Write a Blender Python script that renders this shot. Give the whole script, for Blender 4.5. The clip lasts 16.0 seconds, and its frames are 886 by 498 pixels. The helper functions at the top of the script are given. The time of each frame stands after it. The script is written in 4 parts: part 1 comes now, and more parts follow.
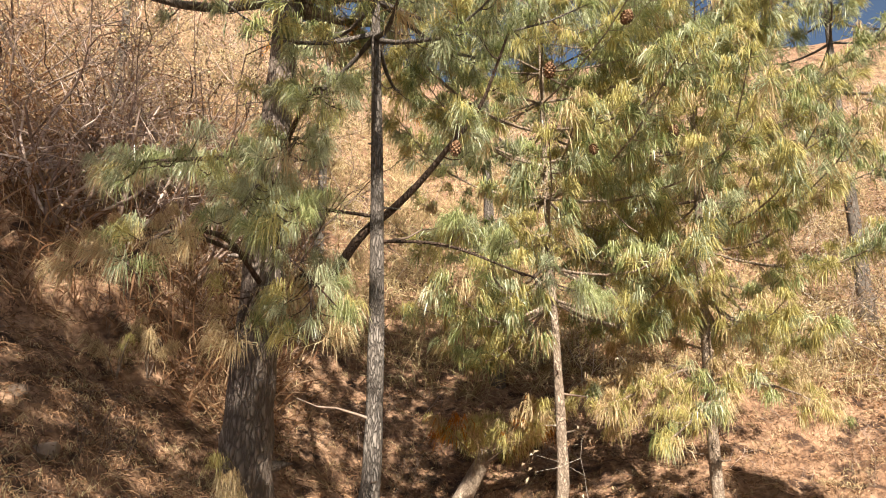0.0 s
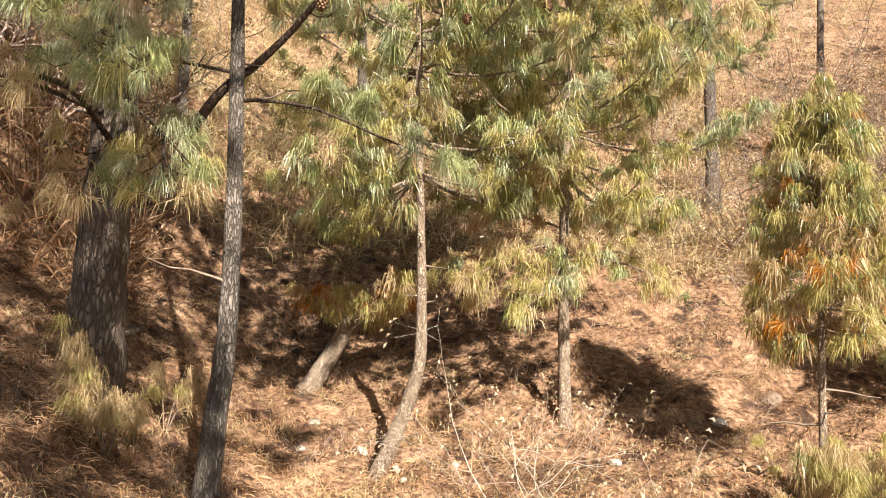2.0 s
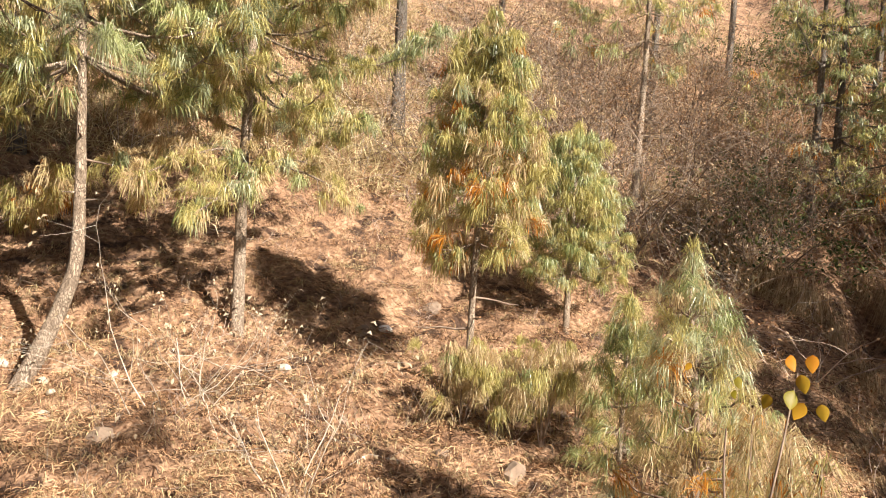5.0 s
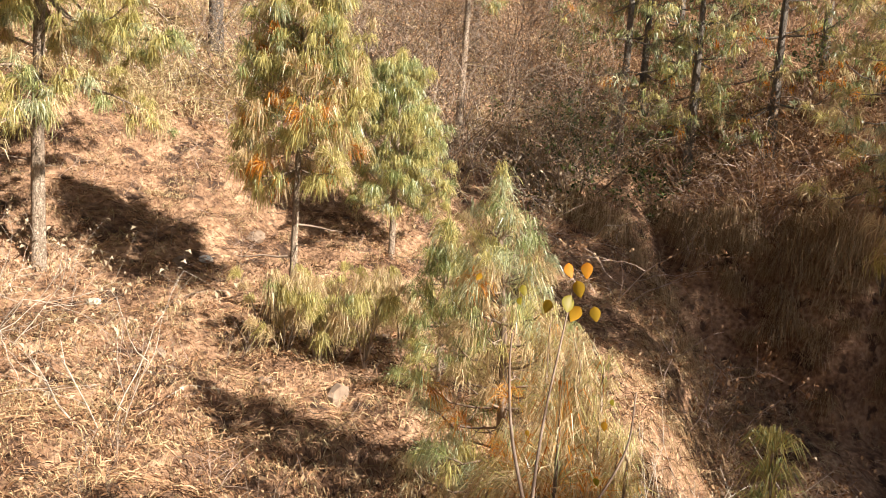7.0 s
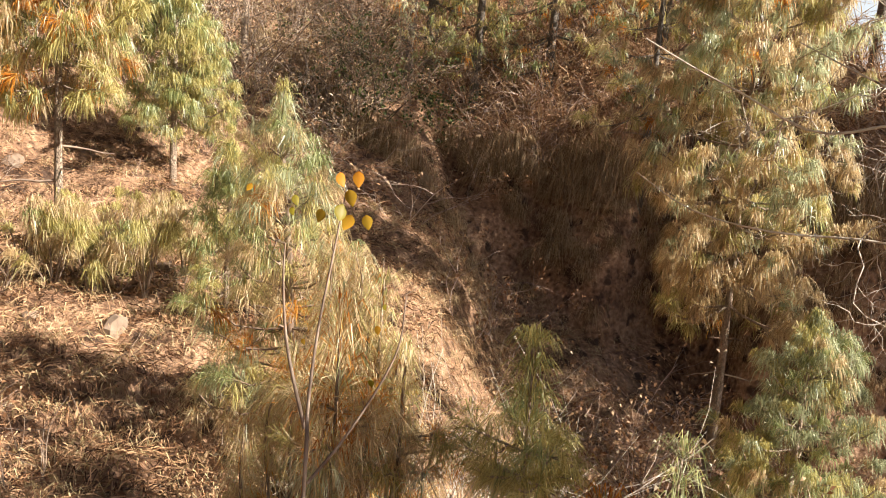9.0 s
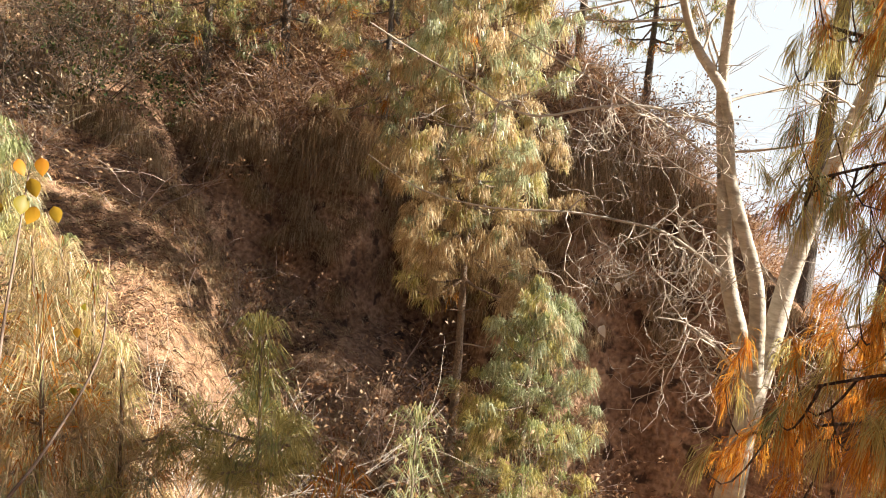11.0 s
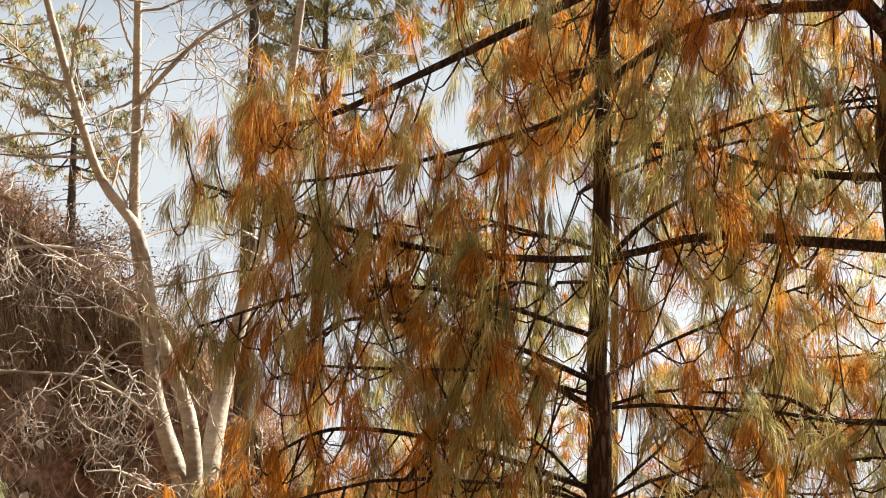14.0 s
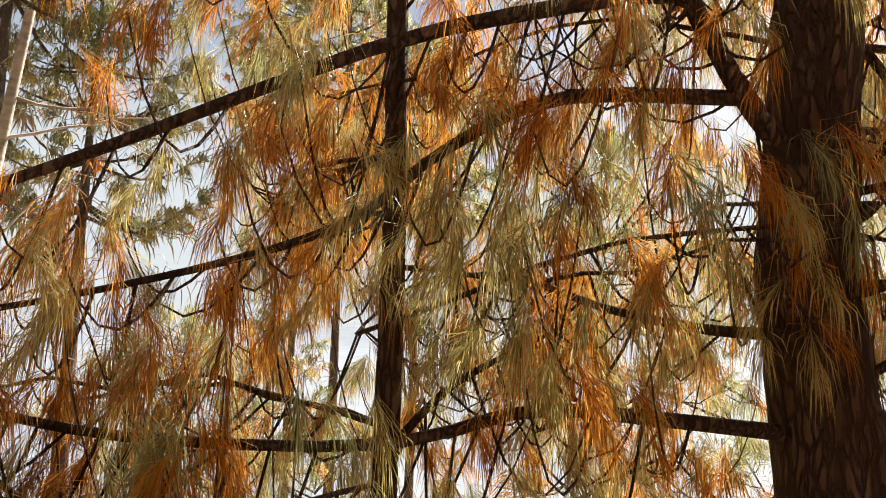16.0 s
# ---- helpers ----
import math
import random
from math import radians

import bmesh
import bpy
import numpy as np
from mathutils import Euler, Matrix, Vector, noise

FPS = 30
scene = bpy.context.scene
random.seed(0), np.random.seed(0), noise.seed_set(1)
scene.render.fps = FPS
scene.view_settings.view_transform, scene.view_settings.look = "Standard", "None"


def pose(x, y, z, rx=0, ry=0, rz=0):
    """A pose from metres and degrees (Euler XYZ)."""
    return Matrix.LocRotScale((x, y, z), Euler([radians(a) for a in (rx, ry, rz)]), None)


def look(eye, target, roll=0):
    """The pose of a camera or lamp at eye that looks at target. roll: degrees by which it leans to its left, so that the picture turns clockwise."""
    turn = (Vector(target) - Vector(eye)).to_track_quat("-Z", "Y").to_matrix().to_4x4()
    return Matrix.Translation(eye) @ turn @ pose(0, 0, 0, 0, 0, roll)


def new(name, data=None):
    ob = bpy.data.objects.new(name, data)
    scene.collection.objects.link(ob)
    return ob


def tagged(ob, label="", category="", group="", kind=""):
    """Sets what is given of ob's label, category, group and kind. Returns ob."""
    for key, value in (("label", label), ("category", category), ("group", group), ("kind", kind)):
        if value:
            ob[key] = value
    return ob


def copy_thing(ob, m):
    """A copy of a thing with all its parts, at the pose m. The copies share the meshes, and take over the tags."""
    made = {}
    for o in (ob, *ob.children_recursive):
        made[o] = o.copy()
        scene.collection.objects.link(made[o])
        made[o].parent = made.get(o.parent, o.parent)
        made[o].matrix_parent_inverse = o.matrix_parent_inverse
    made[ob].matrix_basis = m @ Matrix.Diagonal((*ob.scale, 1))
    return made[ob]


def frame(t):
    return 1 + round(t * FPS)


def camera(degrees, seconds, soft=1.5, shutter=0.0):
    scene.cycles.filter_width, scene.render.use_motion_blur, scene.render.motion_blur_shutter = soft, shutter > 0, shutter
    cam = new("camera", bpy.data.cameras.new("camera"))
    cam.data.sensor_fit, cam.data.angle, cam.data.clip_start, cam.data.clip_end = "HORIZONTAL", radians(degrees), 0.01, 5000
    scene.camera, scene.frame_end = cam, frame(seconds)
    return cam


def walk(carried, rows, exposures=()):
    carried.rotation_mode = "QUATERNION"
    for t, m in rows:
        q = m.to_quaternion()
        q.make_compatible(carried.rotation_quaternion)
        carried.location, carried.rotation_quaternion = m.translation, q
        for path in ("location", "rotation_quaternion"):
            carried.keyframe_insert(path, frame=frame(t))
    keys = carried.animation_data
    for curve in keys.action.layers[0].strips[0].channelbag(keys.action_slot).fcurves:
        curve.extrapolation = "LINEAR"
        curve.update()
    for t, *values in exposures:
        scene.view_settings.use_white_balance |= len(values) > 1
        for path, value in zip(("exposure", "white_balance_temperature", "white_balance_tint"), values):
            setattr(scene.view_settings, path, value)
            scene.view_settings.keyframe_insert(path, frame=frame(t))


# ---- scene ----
cam = camera(59.4, 16.0, 1.0)
PATH = [
    (0.0, pose(-0.000, 0.000, 1.600, 102.83, -0.29, -0.00)),
    (0.5, pose(0.020, 0.022, 1.574, 100.29, -0.40, -1.87)),
    (1.0, pose(0.030, 0.030, 1.557, 98.34, -0.61, -3.51)),
    (1.5, pose(0.048, 0.034, 1.539, 96.57, -0.94, -5.99)),
    (2.0, pose(0.077, 0.039, 1.515, 94.33, -1.24, -9.38)),
    (2.5, pose(0.096, 0.043, 1.496, 92.20, -1.75, -12.83)),
    (3.0, pose(0.125, 0.047, 1.482, 90.62, -2.15, -15.74)),
    (3.5, pose(0.152, 0.042, 1.461, 89.65, -2.42, -18.95)),
    (4.0, pose(0.149, 0.037, 1.475, 89.51, -2.90, -22.83)),
    (4.5, pose(0.170, 0.025, 1.463, 89.58, -3.52, -27.16)),
    (5.0, pose(0.186, 0.035, 1.461, 89.07, -3.73, -31.95)),
    (5.2, pose(0.195, 0.029, 1.460, 88.74, -3.66, -33.77)),
    (7.3, pose(0.236, -0.046, 1.429, 83.74, -3.90, -45.92)),
    (7.5, pose(0.229, -0.054, 1.425, 83.03, -4.11, -47.17)),
    (8.0, pose(0.224, -0.077, 1.416, 82.12, -4.44, -51.04)),
    (8.2, pose(0.228, -0.082, 1.410, 81.83, -4.45, -52.87)),
    (10.3, pose(0.299, -0.128, 1.391, 79.90, -4.92, -69.72)),
    (10.5, pose(0.301, -0.139, 1.397, 80.14, -4.91, -71.87)),
    (11.0, pose(0.307, -0.162, 1.399, 80.82, -4.60, -77.69)),
    (11.5, pose(0.311, -0.179, 1.402, 81.67, -4.00, -83.83)),
    (12.0, pose(0.297, -0.202, 1.419, 82.96, -3.24, -91.24)),
    (12.5, pose(0.303, -0.233, 1.439, 83.91, -2.42, -99.23)),
    (13.0, pose(0.305, -0.256, 1.459, 85.50, -1.65, -106.52)),
    (13.5, pose(0.317, -0.280, 1.494, 88.34, -1.04, -112.66)),
    (14.0, pose(0.300, -0.310, 1.506, 91.69, -1.34, -116.95)),
    (14.5, pose(0.015, -0.257, 1.563, 93.28, -2.10, -119.13)),
    (15.0, pose(-0.318, -0.159, 1.625, 93.59, -2.58, -120.86)),
    (15.5, pose(0.244, -0.439, 1.631, 96.42, -2.50, -124.30)),
    (16.0, pose(0.974, -0.872, 1.760, 97.62, -1.70, -131.61)),
]
walk(cam, PATH, [(0.0, 1.5), (5.2, 1.5), (8.0, 1.62), (10.5, 1.75), (12.2, 1.82), (13.2, 1.62), (14.0, 1.5), (16.0, 1.5)])

# -- terrain --
def softplus(v, w):
    return w * np.logaddexp(0, v / w)


def wave(x, y, size, seed):
    """Smooth uneven relief of about the given size, from crossed waves."""
    total = 0 * x
    for k in range(5):
        turn, lag = seed * 1.7 + k * 2.399, seed * 3.1 + k * 1.3
        total = total + np.sin((x * np.cos(turn) + y * np.sin(turn)) / size * (5.2 + 1.1 * k) + lag)
    return total / 5


def terrain(x, y):
    """Height of the ground: a sunlit bank, a gully at its foot, and a shaded hill across it."""
    x, y = np.asarray(x, float), np.asarray(y, float)
    u, v = 0.848 * x + 0.53 * y, 0.53 * x - 0.848 * y
    far = np.hypot(x, y)
    s = y + 0.25 * x - 4
    bank = -0.15 + 0.12 * s + 0.5 * softplus(s - 3.5, 0.8) + 0.75 * softplus(-x - 0.3, 0.3)
    bank = bank - 1.5 * softplus(v - 0.35 - 0.8 * np.exp(-((u / 1.6) ** 2)), 0.15)
    floor = -1.7 + 0.6 * np.minimum(softplus(u - 9.5, 0.8), 25) - 0.35 * softplus(-y - 1, 1) - 1.1 * softplus(v - 4, 1)
    notch = 1.5 * np.exp(-(((y - 2.15) / 0.75) ** 4))
    lean = x - notch + 0.3 * np.sin(y * 1.3) + 0.12 * np.sin(y * 3.7 + 1)
    face = np.minimum(-1.7 + 2.6 * (lean - 9.75), -0.75 + 1.5 * (lean - 9.98))
    top = 1.05 + 0.75 * (x - 11.1)
    cap = 1.9 + 0.9 * y + 0.25 * softplus(y - 1, 1)
    hill = np.minimum(np.minimum(face, top), cap)
    z = np.maximum(np.maximum(bank, np.maximum(floor, -12)), np.maximum(hill, -12))
    z = np.minimum(z, 19 + 2 * np.tanh(far / 60) + 0.02 * far)
    z = z + 0.09 * wave(x, y, 2.2, 1) + 0.035 * wave(x, y, 0.7, 2)
    step = 0.62 / (1 + np.exp(np.clip((6.95 + 0.12 * wave(x, y, 1.3, 9) - y) / 0.07, -40, 40))) / (1 + np.exp(np.clip((x + 2.75) / 0.12, -40, 40)))
    z = z + step * np.clip((14 - y) / 4, 0, 1)
    near = np.clip(1 - far / 30, 0, 1)
    z = z + near * (0.03 * wave(x, y, 0.28, 5) + 0.07 * np.abs(wave(x, y, 0.5, 6)) + 0.05 * wave(x, y, 1.1, 7) + 0.13 * np.abs(wave(x, 1.5 * y, 1.0, 8)) - 0.07)
    out = np.clip((far - 55) / 60, 0, 1)
    dist = -14 + 120 * np.clip((far - 500) / 1800, 0, 1) * (0.6 + 0.5 * wave(x, y, 2600, 3))
    return z * (1 - out) + dist * out
# -- end terrain --

# ---- world and sun ----
SUN = Vector((math.sin(radians(166)) * math.cos(radians(34)), math.cos(radians(166)) * math.cos(radians(34)), math.sin(radians(34))))
world = bpy.data.worlds.new("sky")
scene.world = world
world.use_nodes = True
wn = world.node_tree.nodes
sky = wn.new("ShaderNodeTexSky")
sky.sky_type, sky.sun_disc = "NISHITA", False
sky.sun_elevation, sky.sun_rotation = radians(34), radians(166)
sky.air_density, sky.dust_density, sky.ozone_density = 0.9, 1.6, 1.0
wn["Background"].inputs["Strength"].default_value = 0.036
wl = world.node_tree.links.new
way, split, low, haze = wn.new("ShaderNodeTexCoord"), wn.new("ShaderNodeSeparateXYZ"), wn.new("ShaderNodeMapRange"), wn.new("ShaderNodeMix")
haze.data_type = "RGBA"
low.interpolation_type = "SMOOTHSTEP"
low.inputs["From Min"].default_value, low.inputs["From Max"].default_value = 0.18, 0.5
low.inputs["To Min"].default_value, low.inputs["To Max"].default_value = 0.92, 0.0
wl(way.outputs["Generated"], split.inputs["Vector"])
wl(split.outputs["Z"], low.inputs["Value"])
toward, side, veil = wn.new("ShaderNodeVectorMath"), wn.new("ShaderNodeMapRange"), wn.new("ShaderNodeMath")
toward.operation, veil.operation = "DOT_PRODUCT", "MULTIPLY"
toward.inputs[1].default_value = (math.sin(radians(130)), math.cos(radians(130)), 0)
side.interpolation_type = "SMOOTHSTEP"
side.inputs["From Min"].default_value, side.inputs["From Max"].default_value = -0.35, 0.7
side.inputs["To Min"].default_value, side.inputs["To Max"].default_value = 0.0, 1.0
wl(way.outputs["Generated"], toward.inputs[0])
wl(toward.outputs["Value"], side.inputs["Value"])
wl(low.outputs["Result"], veil.inputs[0])
wl(side.outputs["Result"], veil.inputs[1])
wl(veil.outputs[0], haze.inputs["Factor"])
wl(sky.outputs["Color"], haze.inputs["A"])
haze.inputs["B"].default_value = (8.0, 8.5, 8.8, 1)
wl(haze.outputs["Result"], wn["Background"].inputs["Color"])
sun = new("sun", bpy.data.lights.new("sun", "SUN"))
sun.data.energy, sun.data.angle, sun.data.color = 5.0, radians(0.6), (1.0, 0.91, 0.78)
sun.matrix_world = look(SUN * 60, (0, 0, 0))


# ---- materials ----
def material(name, colors, scale=8.0, rough=0.8, bump=0.3, detail=6.0, island=0.0, translucent=0.0, stretch=(1, 1, 1), spots=None, per_object=0.0, cracks=0.0, gloss=0.25, deep=0.02):
    """A rough natural surface: two scales of noise between its colours, relief, and chance from piece to piece."""
    m = bpy.data.materials.new(name)
    m.use_nodes = True
    nt = m.node_tree
    n, link = nt.nodes, nt.links.new
    bsdf, out = n["Principled BSDF"], n["Material Output"]
    bsdf.inputs["Roughness"].default_value = rough
    bsdf.inputs["Specular IOR Level"].default_value = gloss
    co, mp = n.new("ShaderNodeTexCoord"), n.new("ShaderNodeMapping")
    mp.inputs["Scale"].default_value = stretch
    link(co.outputs["Object"], mp.inputs["Vector"])
    fine, broad = n.new("ShaderNodeTexNoise"), n.new("ShaderNodeTexNoise")
    fine.inputs["Scale"].default_value, fine.inputs["Detail"].default_value = scale, detail
    broad.inputs["Scale"].default_value, broad.inputs["Detail"].default_value = scale * 0.13, 3.0
    link(mp.outputs["Vector"], fine.inputs["Vector"])
    link(mp.outputs["Vector"], broad.inputs["Vector"])
    add = n.new("ShaderNodeMath")
    add.operation = "MULTIPLY_ADD"
    link(fine.outputs["Fac"], add.inputs[0])
    add.inputs[1].default_value = 0.9
    half = n.new("ShaderNodeMath")
    half.operation = "MULTIPLY_ADD"
    link(broad.outputs["Fac"], half.inputs[0])
    half.inputs[1].default_value, half.inputs[2].default_value = 0.8, -0.35
    link(half.outputs[0], add.inputs[2])
    value = add.outputs[0]
    if island:
        geo, mix = n.new("ShaderNodeNewGeometry"), n.new("ShaderNodeMath")
        mix.operation = "MULTIPLY_ADD"
        link(geo.outputs["Random Per Island"], mix.inputs[0])
        mix.inputs[1].default_value = island
        shift = n.new("ShaderNodeMath")
        shift.operation = "SUBTRACT"
        link(value, shift.inputs[0])
        shift.inputs[1].default_value = island / 2
        link(shift.outputs[0], mix.inputs[2])
        value = mix.outputs[0]
    if per_object:
        info, mix = n.new("ShaderNodeObjectInfo"), n.new("ShaderNodeMath")
        mix.operation = "MULTIPLY_ADD"
        link(info.outputs["Random"], mix.inputs[0])
        mix.inputs[1].default_value = per_object
        shift = n.new("ShaderNodeMath")
        shift.operation = "SUBTRACT"
        link(value, shift.inputs[0])
        shift.inputs[1].default_value = per_object / 2
        link(shift.outputs[0], mix.inputs[2])
        value = mix.outputs[0]
    ramp = n.new("ShaderNodeValToRGB")
    el = ramp.color_ramp.elements
    while len(el) < len(colors):
        el.new(0.5)
    for k, c in enumerate(colors):
        el[k].position = 0.22 + 0.56 * k / max(1, len(colors) - 1)
        el[k].color = (*c, 1)
    link(value, ramp.inputs["Fac"])
    color = ramp.outputs["Color"]
    if spots:
        lichen, cut, blend = n.new("ShaderNodeTexNoise"), n.new("ShaderNodeMapRange"), n.new("ShaderNodeMix")
        lichen.inputs["Scale"].default_value, lichen.inputs["Detail"].default_value = spots[1], 4.0
        link(co.outputs["Object"], lichen.inputs["Vector"])
        cut.inputs["From Min"].default_value, cut.inputs["From Max"].default_value = spots[2], spots[2] + 0.08
        link(lichen.outputs["Fac"], cut.inputs["Value"])
        blend.data_type = "RGBA"
        link(cut.outputs["Result"], blend.inputs["Factor"])
        link(color, blend.inputs["A"])
        blend.inputs["B"].default_value = (*spots[0], 1)
        color = blend.outputs["Result"]
    relief = fine.outputs["Fac"]
    if cracks:
        wob, cell, edge, dark, join = n.new("ShaderNodeMix"), n.new("ShaderNodeTexVoronoi"), n.new("ShaderNodeMapRange"), n.new("ShaderNodeMix"), n.new("ShaderNodeMath")
        wob.data_type = dark.data_type = "RGBA"
        wob.inputs["Factor"].default_value = 0.06
        link(mp.outputs["Vector"], wob.inputs["A"])
        link(fine.outputs["Color"], wob.inputs["B"])
        cell.feature = "DISTANCE_TO_EDGE"
        cell.inputs["Scale"].default_value = cracks
        link(wob.outputs["Result"], cell.inputs["Vector"])
        edge.inputs["From Max"].default_value = 0.2
        link(cell.outputs["Distance"], edge.inputs["Value"])
        link(edge.outputs["Result"], dark.inputs["Factor"])
        dark.inputs["A"].default_value = (*[0.75 * c + 0.25 * d for c, d in zip(colors[0], colors[1])], 1)
        link(color, dark.inputs["B"])
        color = dark.outputs["Result"]
        join.operation = "MULTIPLY_ADD"
        link(edge.outputs["Result"], join.inputs[0])
        join.inputs[1].default_value = 0.8
        link(fine.outputs["Fac"], join.inputs[2])
        relief = join.outputs[0]
    link(color, bsdf.inputs["Base Color"])
    if bump:
        bp = n.new("ShaderNodeBump")
        bp.inputs["Strength"].default_value, bp.inputs["Distance"].default_value = bump, deep
        link(relief, bp.inputs["Height"])
        link(bp.outputs["Normal"], bsdf.inputs["Normal"])
    if translucent:
        tr, mx = n.new("ShaderNodeBsdfTranslucent"), n.new("ShaderNodeMixShader")
        link(color, tr.inputs["Color"])
        mx.inputs["Fac"].default_value = translucent
        link(bsdf.outputs[0], mx.inputs[1])
        link(tr.outputs[0], mx.inputs[2])
        link(mx.outputs[0], out.inputs["Surface"])
    return m


M_SOIL = material("soil", [(0.085, 0.046, 0.03), (0.27, 0.158, 0.096), (0.48, 0.315, 0.205)], 15, 0.95, 1.0, 12, spots=((0.075, 0.044, 0.03), 4.2, 0.56), deep=0.08)
# Distance haze is painted into the far ground as a pale blue-grey colour.
M_FAR = material("far_valley_painted_haze", [(0.22, 0.26, 0.31), (0.27, 0.31, 0.36), (0.32, 0.36, 0.41)], 0.02, 1.0, 0, 4)
M_BARK_GREY = material("grey_bark", [(0.11, 0.09, 0.075), (0.20, 0.17, 0.145), (0.30, 0.265, 0.23)], 26, 0.9, 1.0, 8, stretch=(1, 1, 0.3), spots=((0.32, 0.29, 0.25), 9, 0.66), cracks=60)
M_BARK_DARK = material("dark_furrowed_bark", [(0.06, 0.038, 0.028), (0.13, 0.087, 0.062), (0.22, 0.16, 0.125)], 22, 0.95, 1.0, 8, stretch=(1, 1, 0.25), spots=((0.3, 0.28, 0.26), 16, 0.70), cracks=55)
M_BARK_OLD = material("old_plated_bark", [(0.12, 0.09, 0.074), (0.25, 0.20, 0.163), (0.39, 0.335, 0.285)], 20, 0.95, 1.0, 8, stretch=(1, 1, 0.3), spots=((0.36, 0.33, 0.30), 12, 0.66), cracks=34)
M_BARK_PALE = material("pale_bark", [(0.22, 0.16, 0.115), (0.40, 0.31, 0.235), (0.56, 0.46, 0.37)], 24, 0.9, 0.9, 8, stretch=(1, 1, 0.4), cracks=70)
M_BIRCH = material("smooth_pale_bark", [(0.24, 0.21, 0.17), (0.44, 0.39, 0.32), (0.60, 0.54, 0.45)], 16, 0.7, 0.5, 6, stretch=(1, 1, 2.4), spots=((0.12, 0.10, 0.085), 7, 0.64))
M_TWIG = material("bare_twig", [(0.11, 0.075, 0.055), (0.22, 0.16, 0.12), (0.34, 0.265, 0.21)], 18, 0.85, 0.3, 4, island=0.5)
M_TWIG_PINK = material("weathered_twig", [(0.20, 0.135, 0.105), (0.39, 0.285, 0.23), (0.58, 0.46, 0.39)], 18, 0.85, 0.3, 4, island=0.6)
M_TWIG_PALE = material("pale_twig", [(0.30, 0.25, 0.20), (0.50, 0.43, 0.36), (0.66, 0.59, 0.50)], 18, 0.8, 0.3, 4, island=0.4)
M_NEEDLE = [
    material("needle_green", [(0.155, 0.185, 0.065), (0.30, 0.335, 0.135), (0.46, 0.48, 0.225)], 3, 0.35, 0, 2, island=0.7, translucent=0.45, gloss=0.6),
    material("needle_blue_green", [(0.20, 0.22, 0.12), (0.38, 0.41, 0.24), (0.58, 0.60, 0.39)], 3, 0.35, 0, 2, island=0.7, translucent=0.45, gloss=0.6),
    material("needle_yellow", [(0.29, 0.255, 0.085), (0.47, 0.415, 0.15), (0.64, 0.56, 0.24)], 3, 0.45, 0, 2, island=0.7, translucent=0.5, gloss=0.4),
    material("needle_orange", [(0.31, 0.10, 0.013), (0.54, 0.205, 0.026), (0.68, 0.34, 0.056)], 3, 0.5, 0, 2, island=0.7, translucent=0.62, gloss=0.3),
    material("needle_tan", [(0.34, 0.24, 0.12), (0.55, 0.41, 0.22), (0.70, 0.56, 0.34)], 3, 0.5, 0, 2, island=0.7, translucent=0.45, gloss=0.6),
]
GREEN, BLUE, YELLOW, ORANGE, TAN = range(5)
M_GRASS = material("dry_grass", [(0.20, 0.125, 0.065), (0.36, 0.25, 0.14), (0.50, 0.38, 0.24)], 2, 0.75, 0, 2, island=0.8, translucent=0.3)
M_STRAW = material("straw", [(0.26, 0.19, 0.09), (0.45, 0.35, 0.19), (0.62, 0.52, 0.31)], 2, 0.7, 0, 2, island=0.8, translucent=0.3)
M_LITTER = material("needle_litter", [(0.05, 0.024, 0.013), (0.24, 0.122, 0.061), (0.55, 0.345, 0.2)], 2, 0.8, 0, 2, island=0.9)
M_DRY_LEAF = material("dry_leaf", [(0.20, 0.10, 0.05), (0.36, 0.21, 0.11), (0.52, 0.36, 0.22)], 5, 0.7, 0.1, 3, island=0.9, translucent=0.3)
M_PALE_LEAF = material("pale_dry_leaf", [(0.26, 0.17, 0.10), (0.42, 0.31, 0.19), (0.58, 0.47, 0.33)], 5, 0.7, 0.1, 3, island=0.8, translucent=0.3)
M_CREAM_LEAF = material("cream_dry_leaf", [(0.32, 0.24, 0.15), (0.48, 0.39, 0.27), (0.62, 0.53, 0.39)], 5, 0.6, 0.1, 3, island=0.7, translucent=0.35)
M_GREEN_LEAF = material("shrub_leaf", [(0.035, 0.055, 0.02), (0.07, 0.10, 0.035), (0.15, 0.16, 0.05)], 5, 0.5, 0.1, 3, island=0.8, translucent=0.3)
M_GOLD_LEAF = material("golden_leaf", [(0.24, 0.20, 0.02), (0.50, 0.29, 0.025), (0.56, 0.21, 0.02)], 11, 0.45, 0.2, 3, translucent=0.45, per_object=0.7)
M_STONE = material("pale_stone", [(0.30, 0.25, 0.20), (0.48, 0.43, 0.36), (0.62, 0.58, 0.50)], 14, 0.9, 0.6, 6)
M_ROCK = material("brown_rock", [(0.13, 0.09, 0.065), (0.24, 0.175, 0.13), (0.36, 0.28, 0.21)], 7, 0.95, 0.9, 8)
M_WHITE = material("white_paper", [(0.62, 0.60, 0.55), (0.75, 0.73, 0.68), (0.82, 0.80, 0.76)], 10, 0.6, 0.2, 3)
M_CONE = material("pine_cone", [(0.06, 0.03, 0.018), (0.16, 0.085, 0.045), (0.27, 0.16, 0.09)], 30, 0.7, 0.4, 4, island=0.5)


